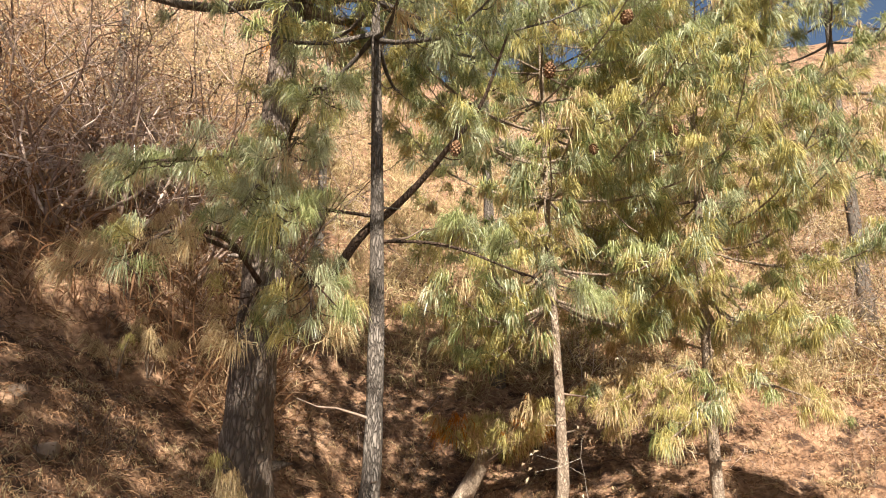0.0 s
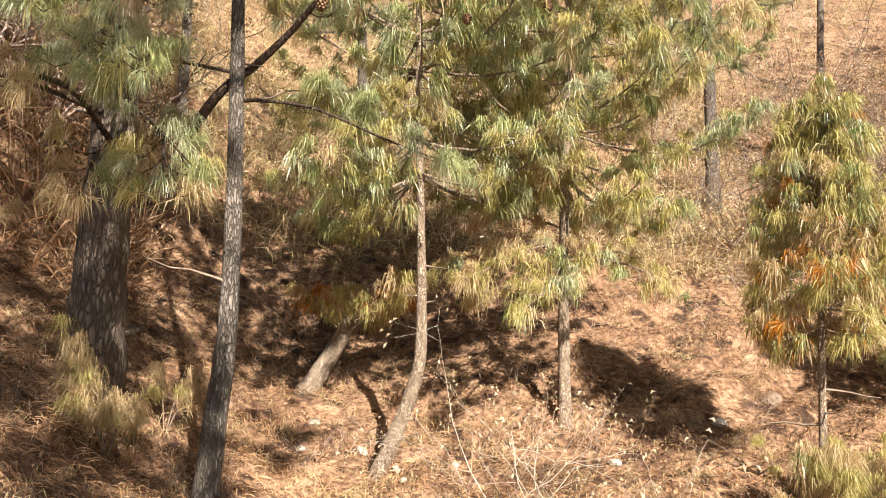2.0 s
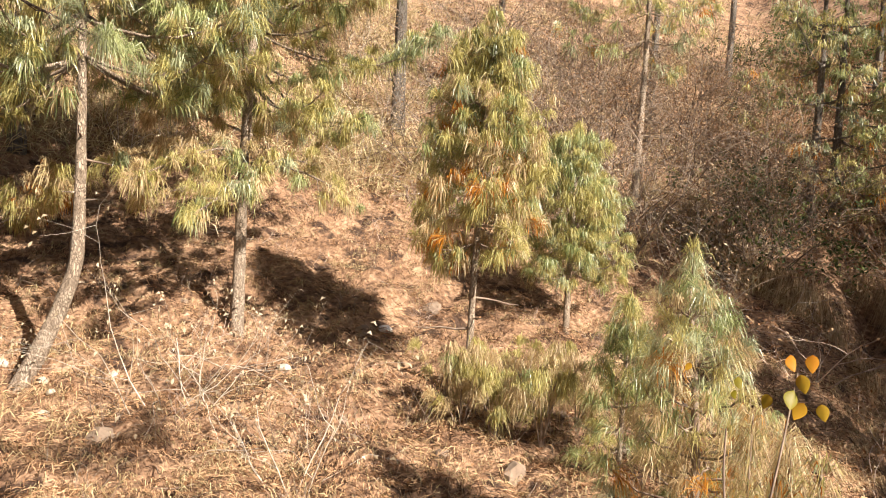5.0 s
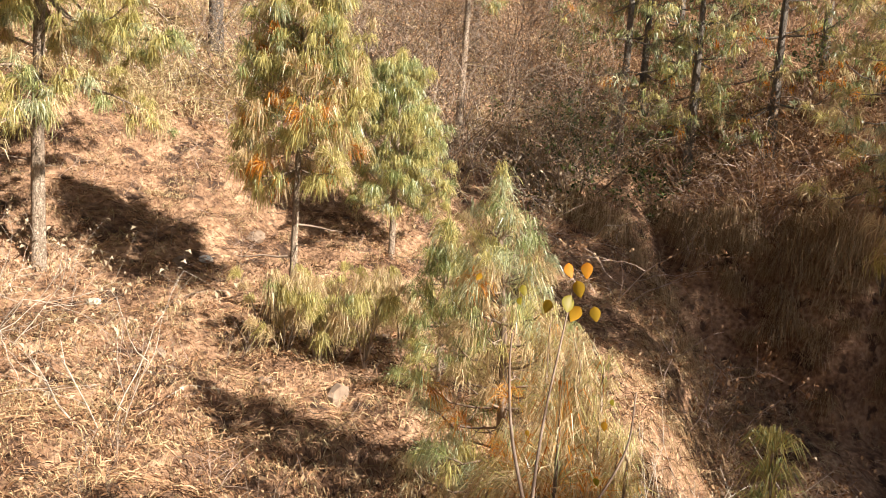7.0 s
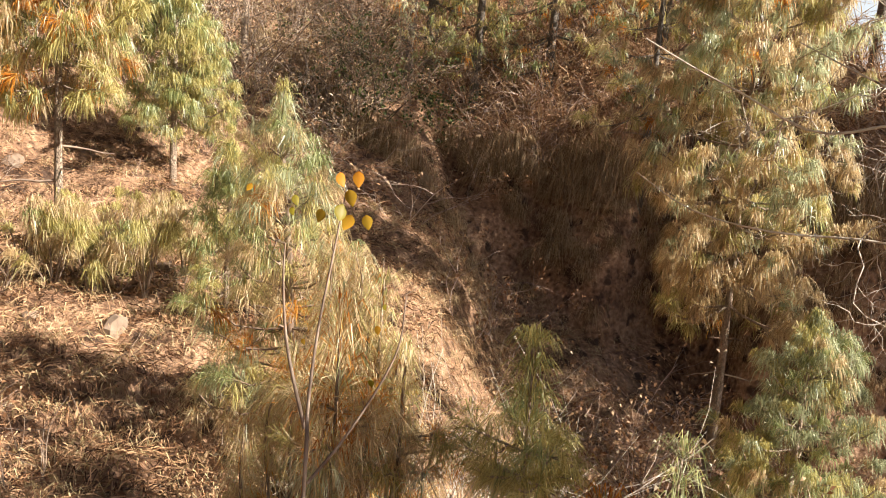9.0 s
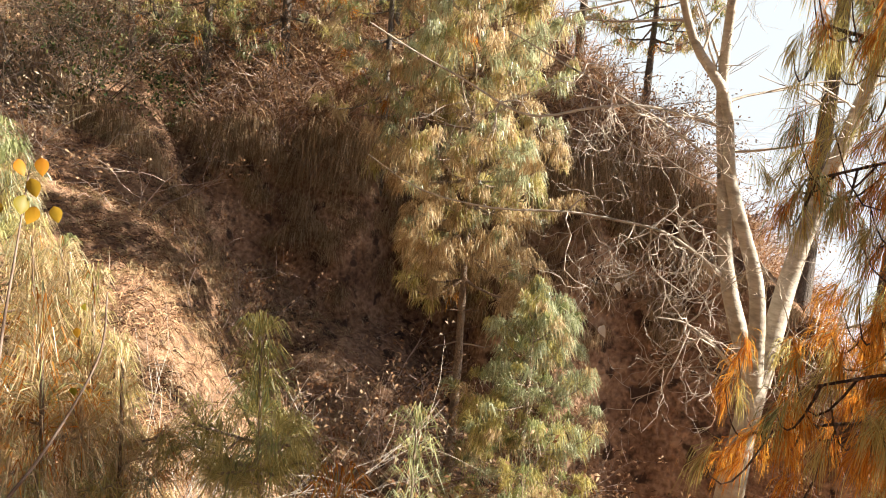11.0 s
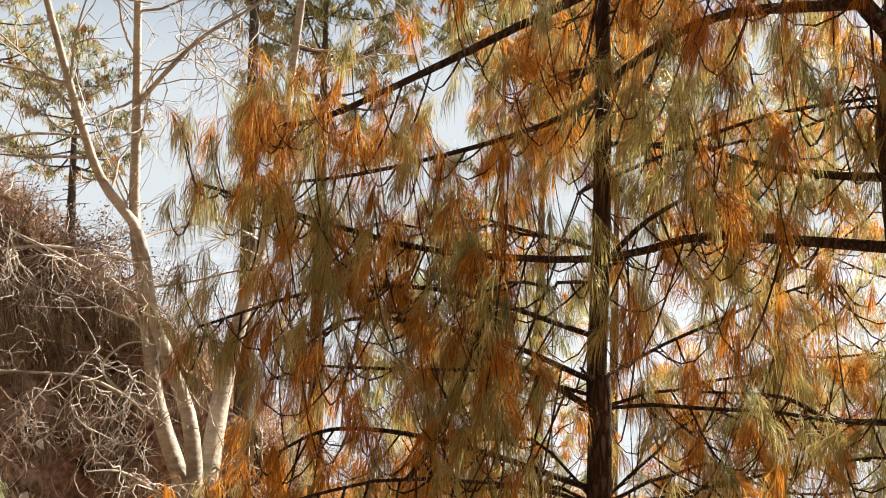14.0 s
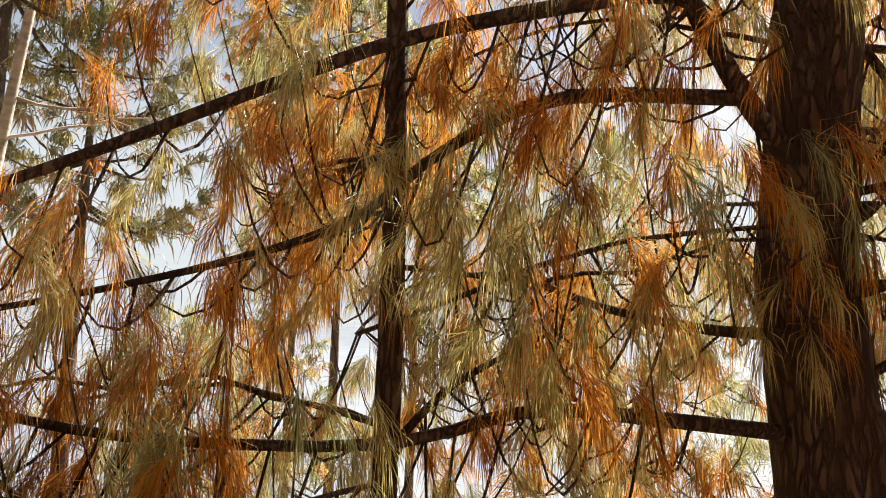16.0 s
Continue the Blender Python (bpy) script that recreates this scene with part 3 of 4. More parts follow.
tan_brush = [shrub_model("straw_shrub", "tan dry shrub with pale leaves on the sunlit slope", 40 + k, 1.3, 5, 2, M_TWIG_PALE, M_PALE_LEAF, 280, 0.055, kids=3, r=0.007) for k in range(4)]
p = scatter(rng, 70, (-34, 50), (10, 26))
spread_copies(tan_brush, p, rng)
spread_copies(tan_brush, scatter(rng, 16, (24, 56), (9.5, 19)), rng, fresh=False)
spread_copies(brush, scatter(rng, 24, (20, 58), (9.5, 20)), rng, fresh=False)
scrub = [shrub_model("brown_scrub", "brown twiggy scrub with small withered leaves above the gully", 60 + k, 2.3, 7, 2, M_TWIG, M_DRY_LEAF if k else M_PALE_LEAF, 1200, 0.034, kids=4, r=0.012) for k in range(3)]
spread_copies(scrub, scatter(rng, 38, (31, 56), (9.8, 16)), rng)
twigs = [shrub_model("dead_sprig", "low bare brown twigs standing on the slope", 65 + k, 0.45, 5, 1, M_TWIG if k else M_TWIG_PINK, M_DRY_LEAF, 30, 0.03, kids=4, r=0.004) for k in range(3)]
spread_copies(twigs, scatter(rng, 130, (-32, 50), (3.4, 10)), rng, sink=0.02)
green_brush = [shrub_model("evergreen_shrub", "dark green leafy shrub in the gully", 50 + k, 1.1, 6, 2, M_TWIG, M_GREEN_LEAF, 700, 0.08, kids=3) for k in range(3)]
a = np.radians(np.concatenate([rng.uniform(50, 72, 20), rng.uniform(52, 60, 5)]))
r = np.concatenate([rng.uniform(13, 24, 20), rng.uniform(10.5, 13.5, 5)])
x, y = r * np.sin(a), r * np.cos(a)
spread_copies(green_brush, np.stack([x, y, terrain(x, y)], -1), rng)


# ---- pines on the sunlit slope ----
DENSE = (0.19, 0.0072, 56, 1.0)
grey_pine = pine("grey-barked slender pine with long drooping green needles", foot(-0.52, 4.6), 6.6, 0.08, [(0.1, 0.07, 0), (0.2, 0.12, 0), (0.4, 0.11, 0), (0.6, 0.07, 0), (1, 0.0, 0)], (0.56, 1.0), (1.5, 1.2, 0.5), (1.4, 2.0, 0.8, 0, 0.1), (2, 2, 0.6, 0, 0), DENSE, 101, 10, 5, bark=M_BARK_GREY, r_tip=0.02, dead=5, fill=0.35)
old_pine = pine("large old pine with furrowed dark bark and hanging boughs", foot(-1.54, 6.2), 9.0, 0.24, [(0.15, 0.05, -0.02), (0.5, 0.16, 0), (1, 0.3, 0)], (0.46, 1.0), (1.5, 1.9, 0.8), (1, 2.2, 0.8, 0.2, 1.4), (2, 2, 0.5, 0, 0.2), DENSE, 102, 11, 5, bark=M_BARK_OLD, r_tip=0.05, dead=7, toward=(-1.7, 0.25), fill=0.35)
pine("pale slender pine with a curved foot and bushy crown", foot(0.5, 6.28), 6.3, 0.07, [(0.057, 0.26, 0), (0.135, 0.42, 0), (0.23, 0.43, 0), (0.36, 0.4, 0), (0.6, 0.35, 0), (1, 0.33, 0)], (0.36, 1.0), (1.3, 1.9, 1.4, 0.5), (1.5, 1.2, 2.2, 0, 0.7), (2.2, 1.4, 1.8, 0, 0.1), DENSE, 103, 14, 7, bark=M_BARK_PALE, r_tip=0.015, dead=4, twig_gap=0.11, fill=0.4)
straight_pine = pine("straight pale pine with a dense yellow-green crown", foot(2.34, 6.85), 5.6, 0.06, [(0.3, -0.03, 0), (0.7, 0.0, 0), (1, 0.0, 0)], (0.38, 1.0), (1.3, 2.0, 1.5, 0.5), (1.2, 0.9, 2.6, 0, 1.2), (2.0, 1.2, 2.3, 0, 0.2), DENSE, 104, 15, 7, bark=M_BARK_PALE, r_tip=0.015, dead=4, twig_gap=0.11, fill=0.4)
pine("tall pine with a bare lower trunk high on the slope", foot(5.73, 10.4), 6.5, 0.11, [(0.5, -0.1, 0), (1, -0.1, 0)], (0.48, 1.0), (1.7, 1.5, 0.6), (2, 1.5, 0.8, 0, 0.2), (2, 2, 0.5, 0, 0), (0.25, 0.011, 38, 0.7), 105, 9, 4, bark=M_BARK_GREY, dead=6)
pine("dark slim pine standing in shade behind the others", foot(0.73, 10.3), 7.0, 0.10, [(0.5, -0.15, 0), (1, -0.15, 0)], (0.42, 1.0), (1.6, 1.4, 0.6), (2, 2, 1, 0.2, 0.3), (2, 2, 1, 0, 0), (0.25, 0.011, 38, 0.7), 106, 9, 4, bark=M_BARK_GREY)
pine("young pine with orange lower needles and a green top", foot(3.7, 5.16), 2.95, 0.034, [(0.5, 0.0, 0), (1, 0.03, 0)], (0.42, 0.97), (0.44, 0.52, 0.42, 0.16), (0.6, 0.1, 2.4, 0.6, 2.4), (1.2, 0.6, 3.2, 0, 0.7), (0.19, 0.0068, 52, 1.0), 107, 12, 6, bark=M_BARK_PALE, twig_len=0.26, dead=4, fill=0.45, twig_gap=0.1)
pine("bushy young green pine on the slope", foot(5.61, 6.2), 1.95, 0.04, [(0.5, 0.0, 0), (1, 0.0, 0)], (0.3, 0.97), (0.5, 0.55, 0.2), (1.6, 0.5, 2.6, 0, 0.3), (1.8, 0.6, 2.4, 0, 0), (0.17, 0.0068, 52, 1.0), 108, 10, 6, twig_len=0.24, dead=1, fill=0.45, twig_gap=0.1)
pine("young blue-green pine with bronze lower needles", foot(3.15, 2.4), 1.5, 0.03, [(0.5, -0.05, 0), (1, -0.1, 0.05)], (0.05, 0.95), (0.42, 0.34, 0.12), (0.2, 0.3, 0.8, 0.7, 2.8), (1.2, 1.6, 1.0, 0, 0.6), (0.15, 0.0036, 64, 0.9), 109, 13, 5, bark=M_TWIG, twig_len=0.2, dead=1)
pine("tall young pine, green above and withered tan below", foot(7.6, 1.1), 5.6, 0.062, [(0.3, 0.02, 0), (1, -0.1, 0.1)], (0.34, 0.98), (0.75, 0.95, 0.9, 0.3), (0, 0, 0.4, 0.04, 4.0), (0.4, 2.6, 1.2, 0, 2.4), (0.2, 0.0085, 60, 1.0), 110, 15, 6, fill=0.4, bark=M_BARK_PALE, twig_len=0.26, dead=4)
pine("bushy young pine with soft green needles", foot(6.5, 0.3), 2.2, 0.04, [(0.5, 0.0, 0), (1, 0.0, 0)], (0.05, 0.97), (0.8, 0.66, 0.2), (0.5, 2.6, 2.0, 0, 0.8), (0.8, 2.4, 2.0, 0, 0.4), (0.18, 0.0065, 64, 1.0), 111, 11, 6, bark=M_BARK_PALE, twig_len=0.24, dead=1)
pine("small pine with withered tan and golden needles on the shaded hill", foot(11.2, 3.1), 4.6, 0.06, [(0.5, 0.05, 0), (1, 0.0, 0)], (0.22, 0.98), (0.9, 1.1, 0.9, 0.4), (0.3, 0.4, 2.0, 0.5, 3.0), (1.0, 0.8, 2.2, 0.3, 1.4), (0.25, 0.012, 30, 0.85), 112, 9, 4, bark=M_BARK_GREY)
pine("small bushy green pine on the spur", foot(3.95, 3.7), 0.95, 0.02, [(0.5, 0.0, 0), (1, 0.0, 0)], (0.06, 0.97), (0.26, 0.24, 0.1), (2.2, 0.8, 1.6, 0, 0.2), (2.4, 0.8, 1.6, 0, 0), (0.18, 0.005, 50, 0.9), 113, 6, 4, twig_len=0.14, dead=0)
# First three are added to shade the gully; last two are seen.
for k, (x, y, top, low, wide) in enumerate([(11.9, -8.2, 9.4, 5.4, 1.8), (13.8, -8.5, 9.7, 5.9, 2.0), (10.2, -8.5, 6.3, 4.0, 1.4), (10.8, -2.7, 9.2, 5.6, 1.7), (11.4, -3.9, 7.6, 3.2, 1.5)]):
    z = float(terrain(x, y))
    pine("one of five tall olive-crowned pines beyond the hill, three added for shade", foot(x, y), top - z, 0.13, [(0.5, 0.05, 0), (1, 0, 0)], ((low - z) / (top - z), 0.98), (wide, wide, 0.5 * wide), (1.6, 0.6, 1.8, 0.5, 0.3), (2, 0.8, 1.6, 0.2, 0.1), (0.34, 0.022, 30, 0.9), 230 + k, 7, 7, bark=M_BARK_GREY, group="pines beyond the hill", dead=4, twig_gap=0.22, twig_len=0.55)
rng = np.random.default_rng(131)
LOW = (0.19, 0.0044, 90, 0.95)
for tree, pts, r, mix, start in [
    (old_pine, [(-1.4, 6.0, 3.2), (-1.25, 5.2, 3.2), (-1.15, 4.5, 3.0), (-1.1, 4.0, 2.7)], 0.02, (1.4, 2, 0.5, 0.1, 0.4), 0.3),
    (old_pine, [(-1.4, 6.0, 2.5), (-1.3, 5.3, 2.5), (-1.2, 4.7, 2.3), (-1.15, 4.3, 2.05)], 0.02, (0.3, 0.4, 0.5, 0.2, 2.6), 0.3),
    (old_pine, [(-1.35, 6.0, 3.5), (-1.1, 5.3, 3.55), (-0.95, 4.7, 3.4), (-0.9, 4.2, 3.1)], 0.02, (1.4, 2, 0.5, 0, 0.3), 0.3),
    (old_pine, [(-1.5, 6.1, 2.9), (-1.9, 5.4, 2.95), (-2.1, 4.9, 2.8), (-2.2, 4.5, 2.5)], 0.02, (0.6, 0.8, 0.5, 0.2, 2.2), 0.3),
    (old_pine, [(-1.5, 6.1, 3.3), (-1.8, 5.4, 3.4), (-1.95, 4.9, 3.3), (-2.0, 4.4, 3.05)], 0.02, (1.4, 2, 0.5, 0, 0.6), 0.3),
    (old_pine, [(-1.4, 6.1, 3.5), (-1.4, 5.2, 3.45), (-1.42, 4.4, 3.15), (-1.47, 3.6, 2.85)], 0.03, (1.4, 2, 0.5, 0.1, 0.2), 0.35),
    (old_pine, [(-1.45, 6.0, 2.7), (-1.5, 5.2, 2.85), (-1.6, 4.4, 2.7), (-1.65, 3.9, 2.4)], 0.025, (0.3, 0.4, 0.4, 0.3, 2.6), 0.4),
    (old_pine, [(-1.35, 6.0, 2.9), (-1.1, 5.1, 3.0), (-0.95, 4.4, 2.9), (-0.88, 3.85, 2.62)], 0.022, (1.4, 2, 0.6, 0, 0.1), 0.35),
    (old_pine, [(-1.3, 6.0, 2.6), (-0.95, 5.2, 2.6), (-0.8, 4.6, 2.4), (-0.72, 4.2, 2.15)], 0.02, (1.0, 1.4, 0.6, 0.2, 1.2), 0.35),
    (old_pine, [(-1.35, 6.1, 3.8), (-1.0, 5.2, 3.85), (-0.8, 4.6, 3.7), (-0.7, 4.1, 3.4)], 0.024, (1.4, 2, 0.6, 0, 0.1), 0.4),
    (grey_pine, [(-0.71, 4.8, 2.5), (-0.51, 4.72, 2.77), (-0.33, 4.65, 2.9), (-0.12, 4.55, 3.09), (0.05, 4.4, 3.26), (0.21, 4.27, 3.43), (0.36, 4.04, 3.78)], 0.032, (1.6, 1.6, 1, 0, 0), 0.6),
    (grey_pine, [(-0.45, 4.62, 2.86), (-0.75, 4.42, 2.84), (-1.01, 4.23, 2.76)], 0.012, (1.4, 2, 0.6, 0.1, 0.1), 0.4),
    (grey_pine, [(-0.45, 4.62, 2.7), (0.0, 4.5, 2.65), (0.45, 4.35, 2.45), (0.8, 4.2, 2.3)], 0.012, (1.4, 2, 0.9, 0.1, 0.1), 0.25),
    (grey_pine, [(-1.15, 4.4, 2.75), (-0.85, 4.3, 2.5), (-0.55, 4.25, 2.2)], 0.009, (1.4, 2, 0.8, 0.2, 0.1), 0.2),
]:
    bough(tree, smooth_line(pts, 16), r, rng, (*mix[:3], 0, mix[4]), LOW, 0.13, 0.32, start, M_BARK_DARK, fill=0.12)
for pts in [
    [(2.37, 6.85, 2.05), (1.9, 6.55, 2.1), (1.5, 6.4, 2.0), (1.1, 6.35, 1.85)],
    [(2.37, 6.85, 1.75), (2.0, 6.5, 1.8), (1.65, 6.3, 1.7), (1.35, 6.2, 1.6)],
    [(2.37, 6.85, 1.9), (2.2, 6.4, 1.95), (2.15, 6.1, 1.85)],
    [(2.37, 6.85, 2.0), (2.7, 6.6, 2.05), (2.95, 6.5, 1.95)],
    [(2.37, 6.85, 2.25), (1.95, 6.9, 2.35), (1.5, 6.9, 2.3)],
    [(2.37, 6.85, 2.05), (1.95, 6.3, 2.05), (1.55, 6.0, 1.9), (1.2, 5.9, 1.72)],
    [(2.37, 6.85, 1.8), (2.1, 6.2, 1.8), (1.85, 5.85, 1.66), (1.6, 5.7, 1.5)],
    [(2.37, 6.85, 1.95), (2.5, 6.3, 1.95), (2.7, 6.0, 1.85), (2.85, 5.8, 1.7)],
]:
    bough(straight_pine, smooth_line(pts, 14), 0.014, rng, (0.5, 0.4, 2.4, 0, 2.4), (0.16, 0.0064, 64, 1.0), 0.09, 0.24, 0.25, M_BARK_PALE, fill=0.4)
for k, (x, y, h, s) in enumerate([(8.4, 8.1, 5.5, 0.7), (11.2, 10.6, 6.0, 0.6), (11.8, 7.2, 5.5, 0.8), (14.2, 5.2, 5.5, 0.5), (13.2, 3.6, 4.6, 0.4), (16, 9, 6, 0.5), (14.5, 11.5, 7, 0.5), (10, 14, 7, 0.5), (4, 16, 7, 0.5), (-2, 12, 7, 0.5), (-5, 11, 7, 0.4), (14.5, 0.6, 4.2, 0.4), (13.5, -0.6, 3.6, 0.4), (11.9, 6.3, 5, 0.5), (12.4, 5.2, 5, 0.5), (11.4, 7.3, 5.2, 0.5), (11, -6.5, 8, 0.4)]):
    warm = 2.2 if 11.5 < x < 15 and -1 < y < 6 else 0.4
    pine("pine among the scrub of the upper slope", foot(x, y), h, 0.06 if k == 0 else 0.085, [(0.5, 0.05, 0), (1, 0.0, 0)], (0.12 if 11 < x < 14 and 0 < y < 8 else 0.42, 0.98), (1.2, 1.2, 0.4), (1.5, 0.8, 1.4, warm * 0.4, warm * 1.4), (2, 1.2, 1.4, 0.1, warm * 0.6), (0.24, 0.011, 30, 1.0) if k < 2 else (0.24, 0.018, 16, 1.0), 200 + k, 8, 4, bark=M_BARK_GREY if k else M_BARK_PALE, group="pines on the upper slope", dead=5)


# ---- pale bare tree beyond the gully ----
def leaf_shape(length, width, fold=0.15):
    """A broad leaf with a pointed tip, folded along its rib and curled."""
    t = np.linspace(0, 1, 8)
    w = width * np.sin(np.pi * t**0.8) ** 0.9
    mid = np.stack([0 * t, t * length, -0.18 * length * t**2], -1)
    left = mid + np.stack([-w / 2, 0 * t, fold * w], -1)
    right = mid + np.stack([w / 2, 0 * t, fold * w], -1)
    v = np.concatenate([left, mid, right])
    i = np.arange(7)
    f = np.concatenate([np.stack([i, i + 8, i + 9, i + 1], -1), np.stack([i + 8, i + 16, i + 17, i + 9], -1)])
    return (v, f, 0, True)


def bare_tree():
    rng = np.random.default_rng(61)
    tree = thing("bare_tree", (4.92, -1.06, -0.8), "pale-barked bare tree dividing into three stems", "tree")
    tree.location = (0, 0, 0)
    base = [(4.86, -1.03, float(terrain(4.86, -1.03)) - 0.3), (4.92, -1.06, -0.81), (5.11, -1.13, -0.33), (5.2, -1.18, -0.02)]
    part("trunk", [tube(smooth_line(base, 12), np.linspace(0.09, 0.07, 12), 14, 0, 0.03, rng)], M_BIRCH, tree)
    stems = [
        ([(5.19, -1.17, -0.06), (5.3, -1.06, 0.26), (5.39, -0.94, 0.66), (5.46, -0.85, 1.3), (5.46, -0.78, 1.78), (5.37, -0.76, 2.48), (5.2, -0.72, 3.6)], 0.06, 0.02),
        ([(5.15, -1.16, -0.02), (5.26, -1.12, 0.54), (5.34, -1.0, 0.9), (5.4, -0.89, 1.23), (5.42, -0.8, 1.7), (5.43, -0.58, 2.02), (5.38, -0.42, 2.46), (5.3, -0.2, 3.2)], 0.052, 0.018),
        ([(5.22, -1.2, -0.03), (5.47, -1.33, 0.58), (5.55, -1.44, 1.04), (5.59, -1.57, 1.52), (5.58, -1.68, 2.02), (5.52, -1.73, 2.58), (5.4, -1.8, 3.5)], 0.07, 0.025),
    ]
    for pts, a, b in stems:
        line = smooth_line(pts, 26)
        stem = part("stem", [tube(line, np.linspace(a, b, 26), 10, 0, 0.02, rng)], M_BIRCH, tree)
        wood, ends = [], []
        for k in range(10):
            i = rng.integers(11, 26)
            w = unit(rng.normal(size=3) * [0.6, 1, 0.4] + [0, 0, 0.5])
            twig_tree(rng, line[i], w, rng.uniform(0.5, 0.9), 0.011, 2, wood, ends, 0.35, 0.0, 3)
        tagged(part("twig_tangle", [merged(wood)], M_TWIG_PALE, stem), kind="stuff")
    limbs = [
        ([(5.37, -0.92, 0.6), (5.25, -0.76, 0.72), (5.22, -0.53, 0.85), (5.16, -0.25, 0.9), (5.08, 0.06, 0.93), (4.96, 0.5, 0.92), (4.81, 0.92, 1.0), (4.66, 1.22, 1.19)], 0.014),
        ([(5.45, -0.8, 1.52), (5.31, -0.37, 1.6), (5.23, -0.03, 1.57), (5.12, 0.36, 1.49), (4.96, 0.75, 1.67), (4.81, 1.0, 1.79), (4.63, 1.25, 1.93)], 0.013),
        ([(5.44, -0.84, 1.26), (5.32, -0.52, 1.47), (5.25, -0.16, 1.66), (5.15, 0.17, 1.81), (5.01, 0.51, 1.97)], 0.012),
        ([(5.2, -1.05, 0.04), (5.13, -0.91, 0.19), (5.12, -0.72, 0.32), (5.07, -0.54, 0.35)], 0.016),
        ([(5.25, -1.23, 0.09), (5.3, -1.39, 0.22), (5.33, -1.66, 0.37), (5.33, -1.94, 0.45)], 0.02),
        ([(5.36, -0.9, 0.6), (5.28, -0.72, 0.75), (5.26, -0.61, 0.9), (5.21, -0.71, 1.03), (5.15, -0.82, 1.06)], 0.014),
        ([(5.36, -0.77, 2.5), (5.16, -1.07, 2.87), (5.09, -1.4, 3.13), (5.02, -1.63, 3.38)], 0.018),
    ]
    for pts, r in limbs:
        line = smooth_line(pts, 22)
        limb = part("limb", [tube(line, np.linspace(r * 0.95, 0.0035, 22), 6)], M_BIRCH, tree)
        wood, ends = [], []
        for k in range(16):
            i = rng.integers(2, 15)
            w = unit(rng.normal(size=3) + [0, 0, -0.25])
            twig_tree(rng, line[i], w, rng.uniform(0.3, 0.65), 0.0056, 2, wood, ends, 0.9, 0.08, 3)
        tagged(part("twig_tangle", [merged(wood)], M_TWIG_PALE, limb), kind="stuff")


bare_tree()
for p, s in [((5.72, -0.31, 0.42), 0.035), ((5.66, -0.24, 0.12), 0.045)]:
    v = leaf_shape(s * 2, s * 1.4, 0.5)
    ob = tagged(part("withered_leaf", [v], M_WHITE), "pale curled dead leaf caught on a twig", "leaf")
    ob.matrix_basis = pose(*p, -70, 20, 60)


# ---- the near pines with hanging russet needles ----
NEAR = (0.14, 0.0022, 64, 1.0)
RUSSET = (0.35, 0.0, 1.6, 3.4, 0.0)


def near_pine(label, line, r0, r1, bark, limbs, seed, extra):
    rng = np.random.default_rng(seed)
    tree = thing("pine_tree", (0, 0, 0), label, "tree")
    line = smooth_line(line, 26)
    trunk_part(tree, line, r0, r1, bark, rng, knots=10, sides=20)
    for pts, r in limbs:
        bough(tree, smooth_line(pts, 20), r * 0.8, rng, RUSSET, NEAR, 0.058, 0.5, 0.1, M_BARK_DARK, sag=0.5, hang=0.6, seg=7, fill=0.72)
    for k in range(extra[3]):
        z = rng.uniform(4.2, line[-1][2] - 0.2)
        i = int(np.argmin(np.abs(line[:, 2] - z)))
        a, ln = rng.uniform(0, 6.28), rng.uniform(0.9, 2.1) * (1.25 - z / 12)
        u = np.linspace(0, 1, 8)[:, None]
        d = np.array([math.sin(a), math.cos(a), 0.25])
        bough(tree, line[i] + d * ln * u + rng.normal(size=(8, 3)) * 0.03 * u, 0.022, rng, (2, 1, 1, 0.4, 0.2), (0.22, 0.02, 30, 0.8), 0.12, 0.4, 0.2, M_BARK_DARK)
    for k in range(extra[4]):
        z = 0.75 + 0.22 * k
        i = int(np.argmin(np.abs(line[:, 2] - z)))
        a, ln = rng.uniform(3.2, 4.2), rng.uniform(0.55, 0.95)
        u = np.linspace(0, 1, 9)[:, None]
        d = np.array([math.sin(a), math.cos(a), 0])
        bough(tree, line[i] + d * ln * u + np.array([0, 0, 1.0]) * ln * (0.35 * u - 0.3 * u**2), 0.013, rng, (0.9, 0.1, 1.8, 1.6, 0.5), NEAR, 0.055, 0.3, 0.12, M_BARK_DARK, sag=0.4, hang=0.6, seg=7, fill=0.7)
    lo, hi = extra[1]
    for k in range(extra[0] + extra[5]):
        z = rng.uniform(lo, hi)
        a = rng.uniform(*extra[2])
        ln = rng.uniform(0.7, 1.5)
        if k >= extra[0]:
            z, a, ln = rng.uniform(-0.6, 1.6), rng.uniform(-0.5, 1.2), rng.uniform(0.55, 1.2)
        i = int(np.argmin(np.abs(line[:, 2] - z)))
        u = np.linspace(0, 1, 9)[:, None]
        d = np.array([math.sin(a), math.cos(a), 0])
        bend, lag = np.array([d[1], -d[0], 0.7]) * rng.normal() * 0.12, rng.uniform(0, 3)
        bl = line[i] + d * ln * u + np.array([0, 0, 1.0]) * ln * (0.35 * u - 0.3 * u**2) + bend * ln * (np.sin(4.5 * u + lag) - math.sin(lag)) + rng.normal(size=(9, 3)) * 0.02 * u
        bough(tree, bl, 0.007, rng, RUSSET, NEAR, 0.085, 0.45, 0.15, M_BARK_DARK, sag=0.5, hang=0.6, seg=7, fill=0.65)


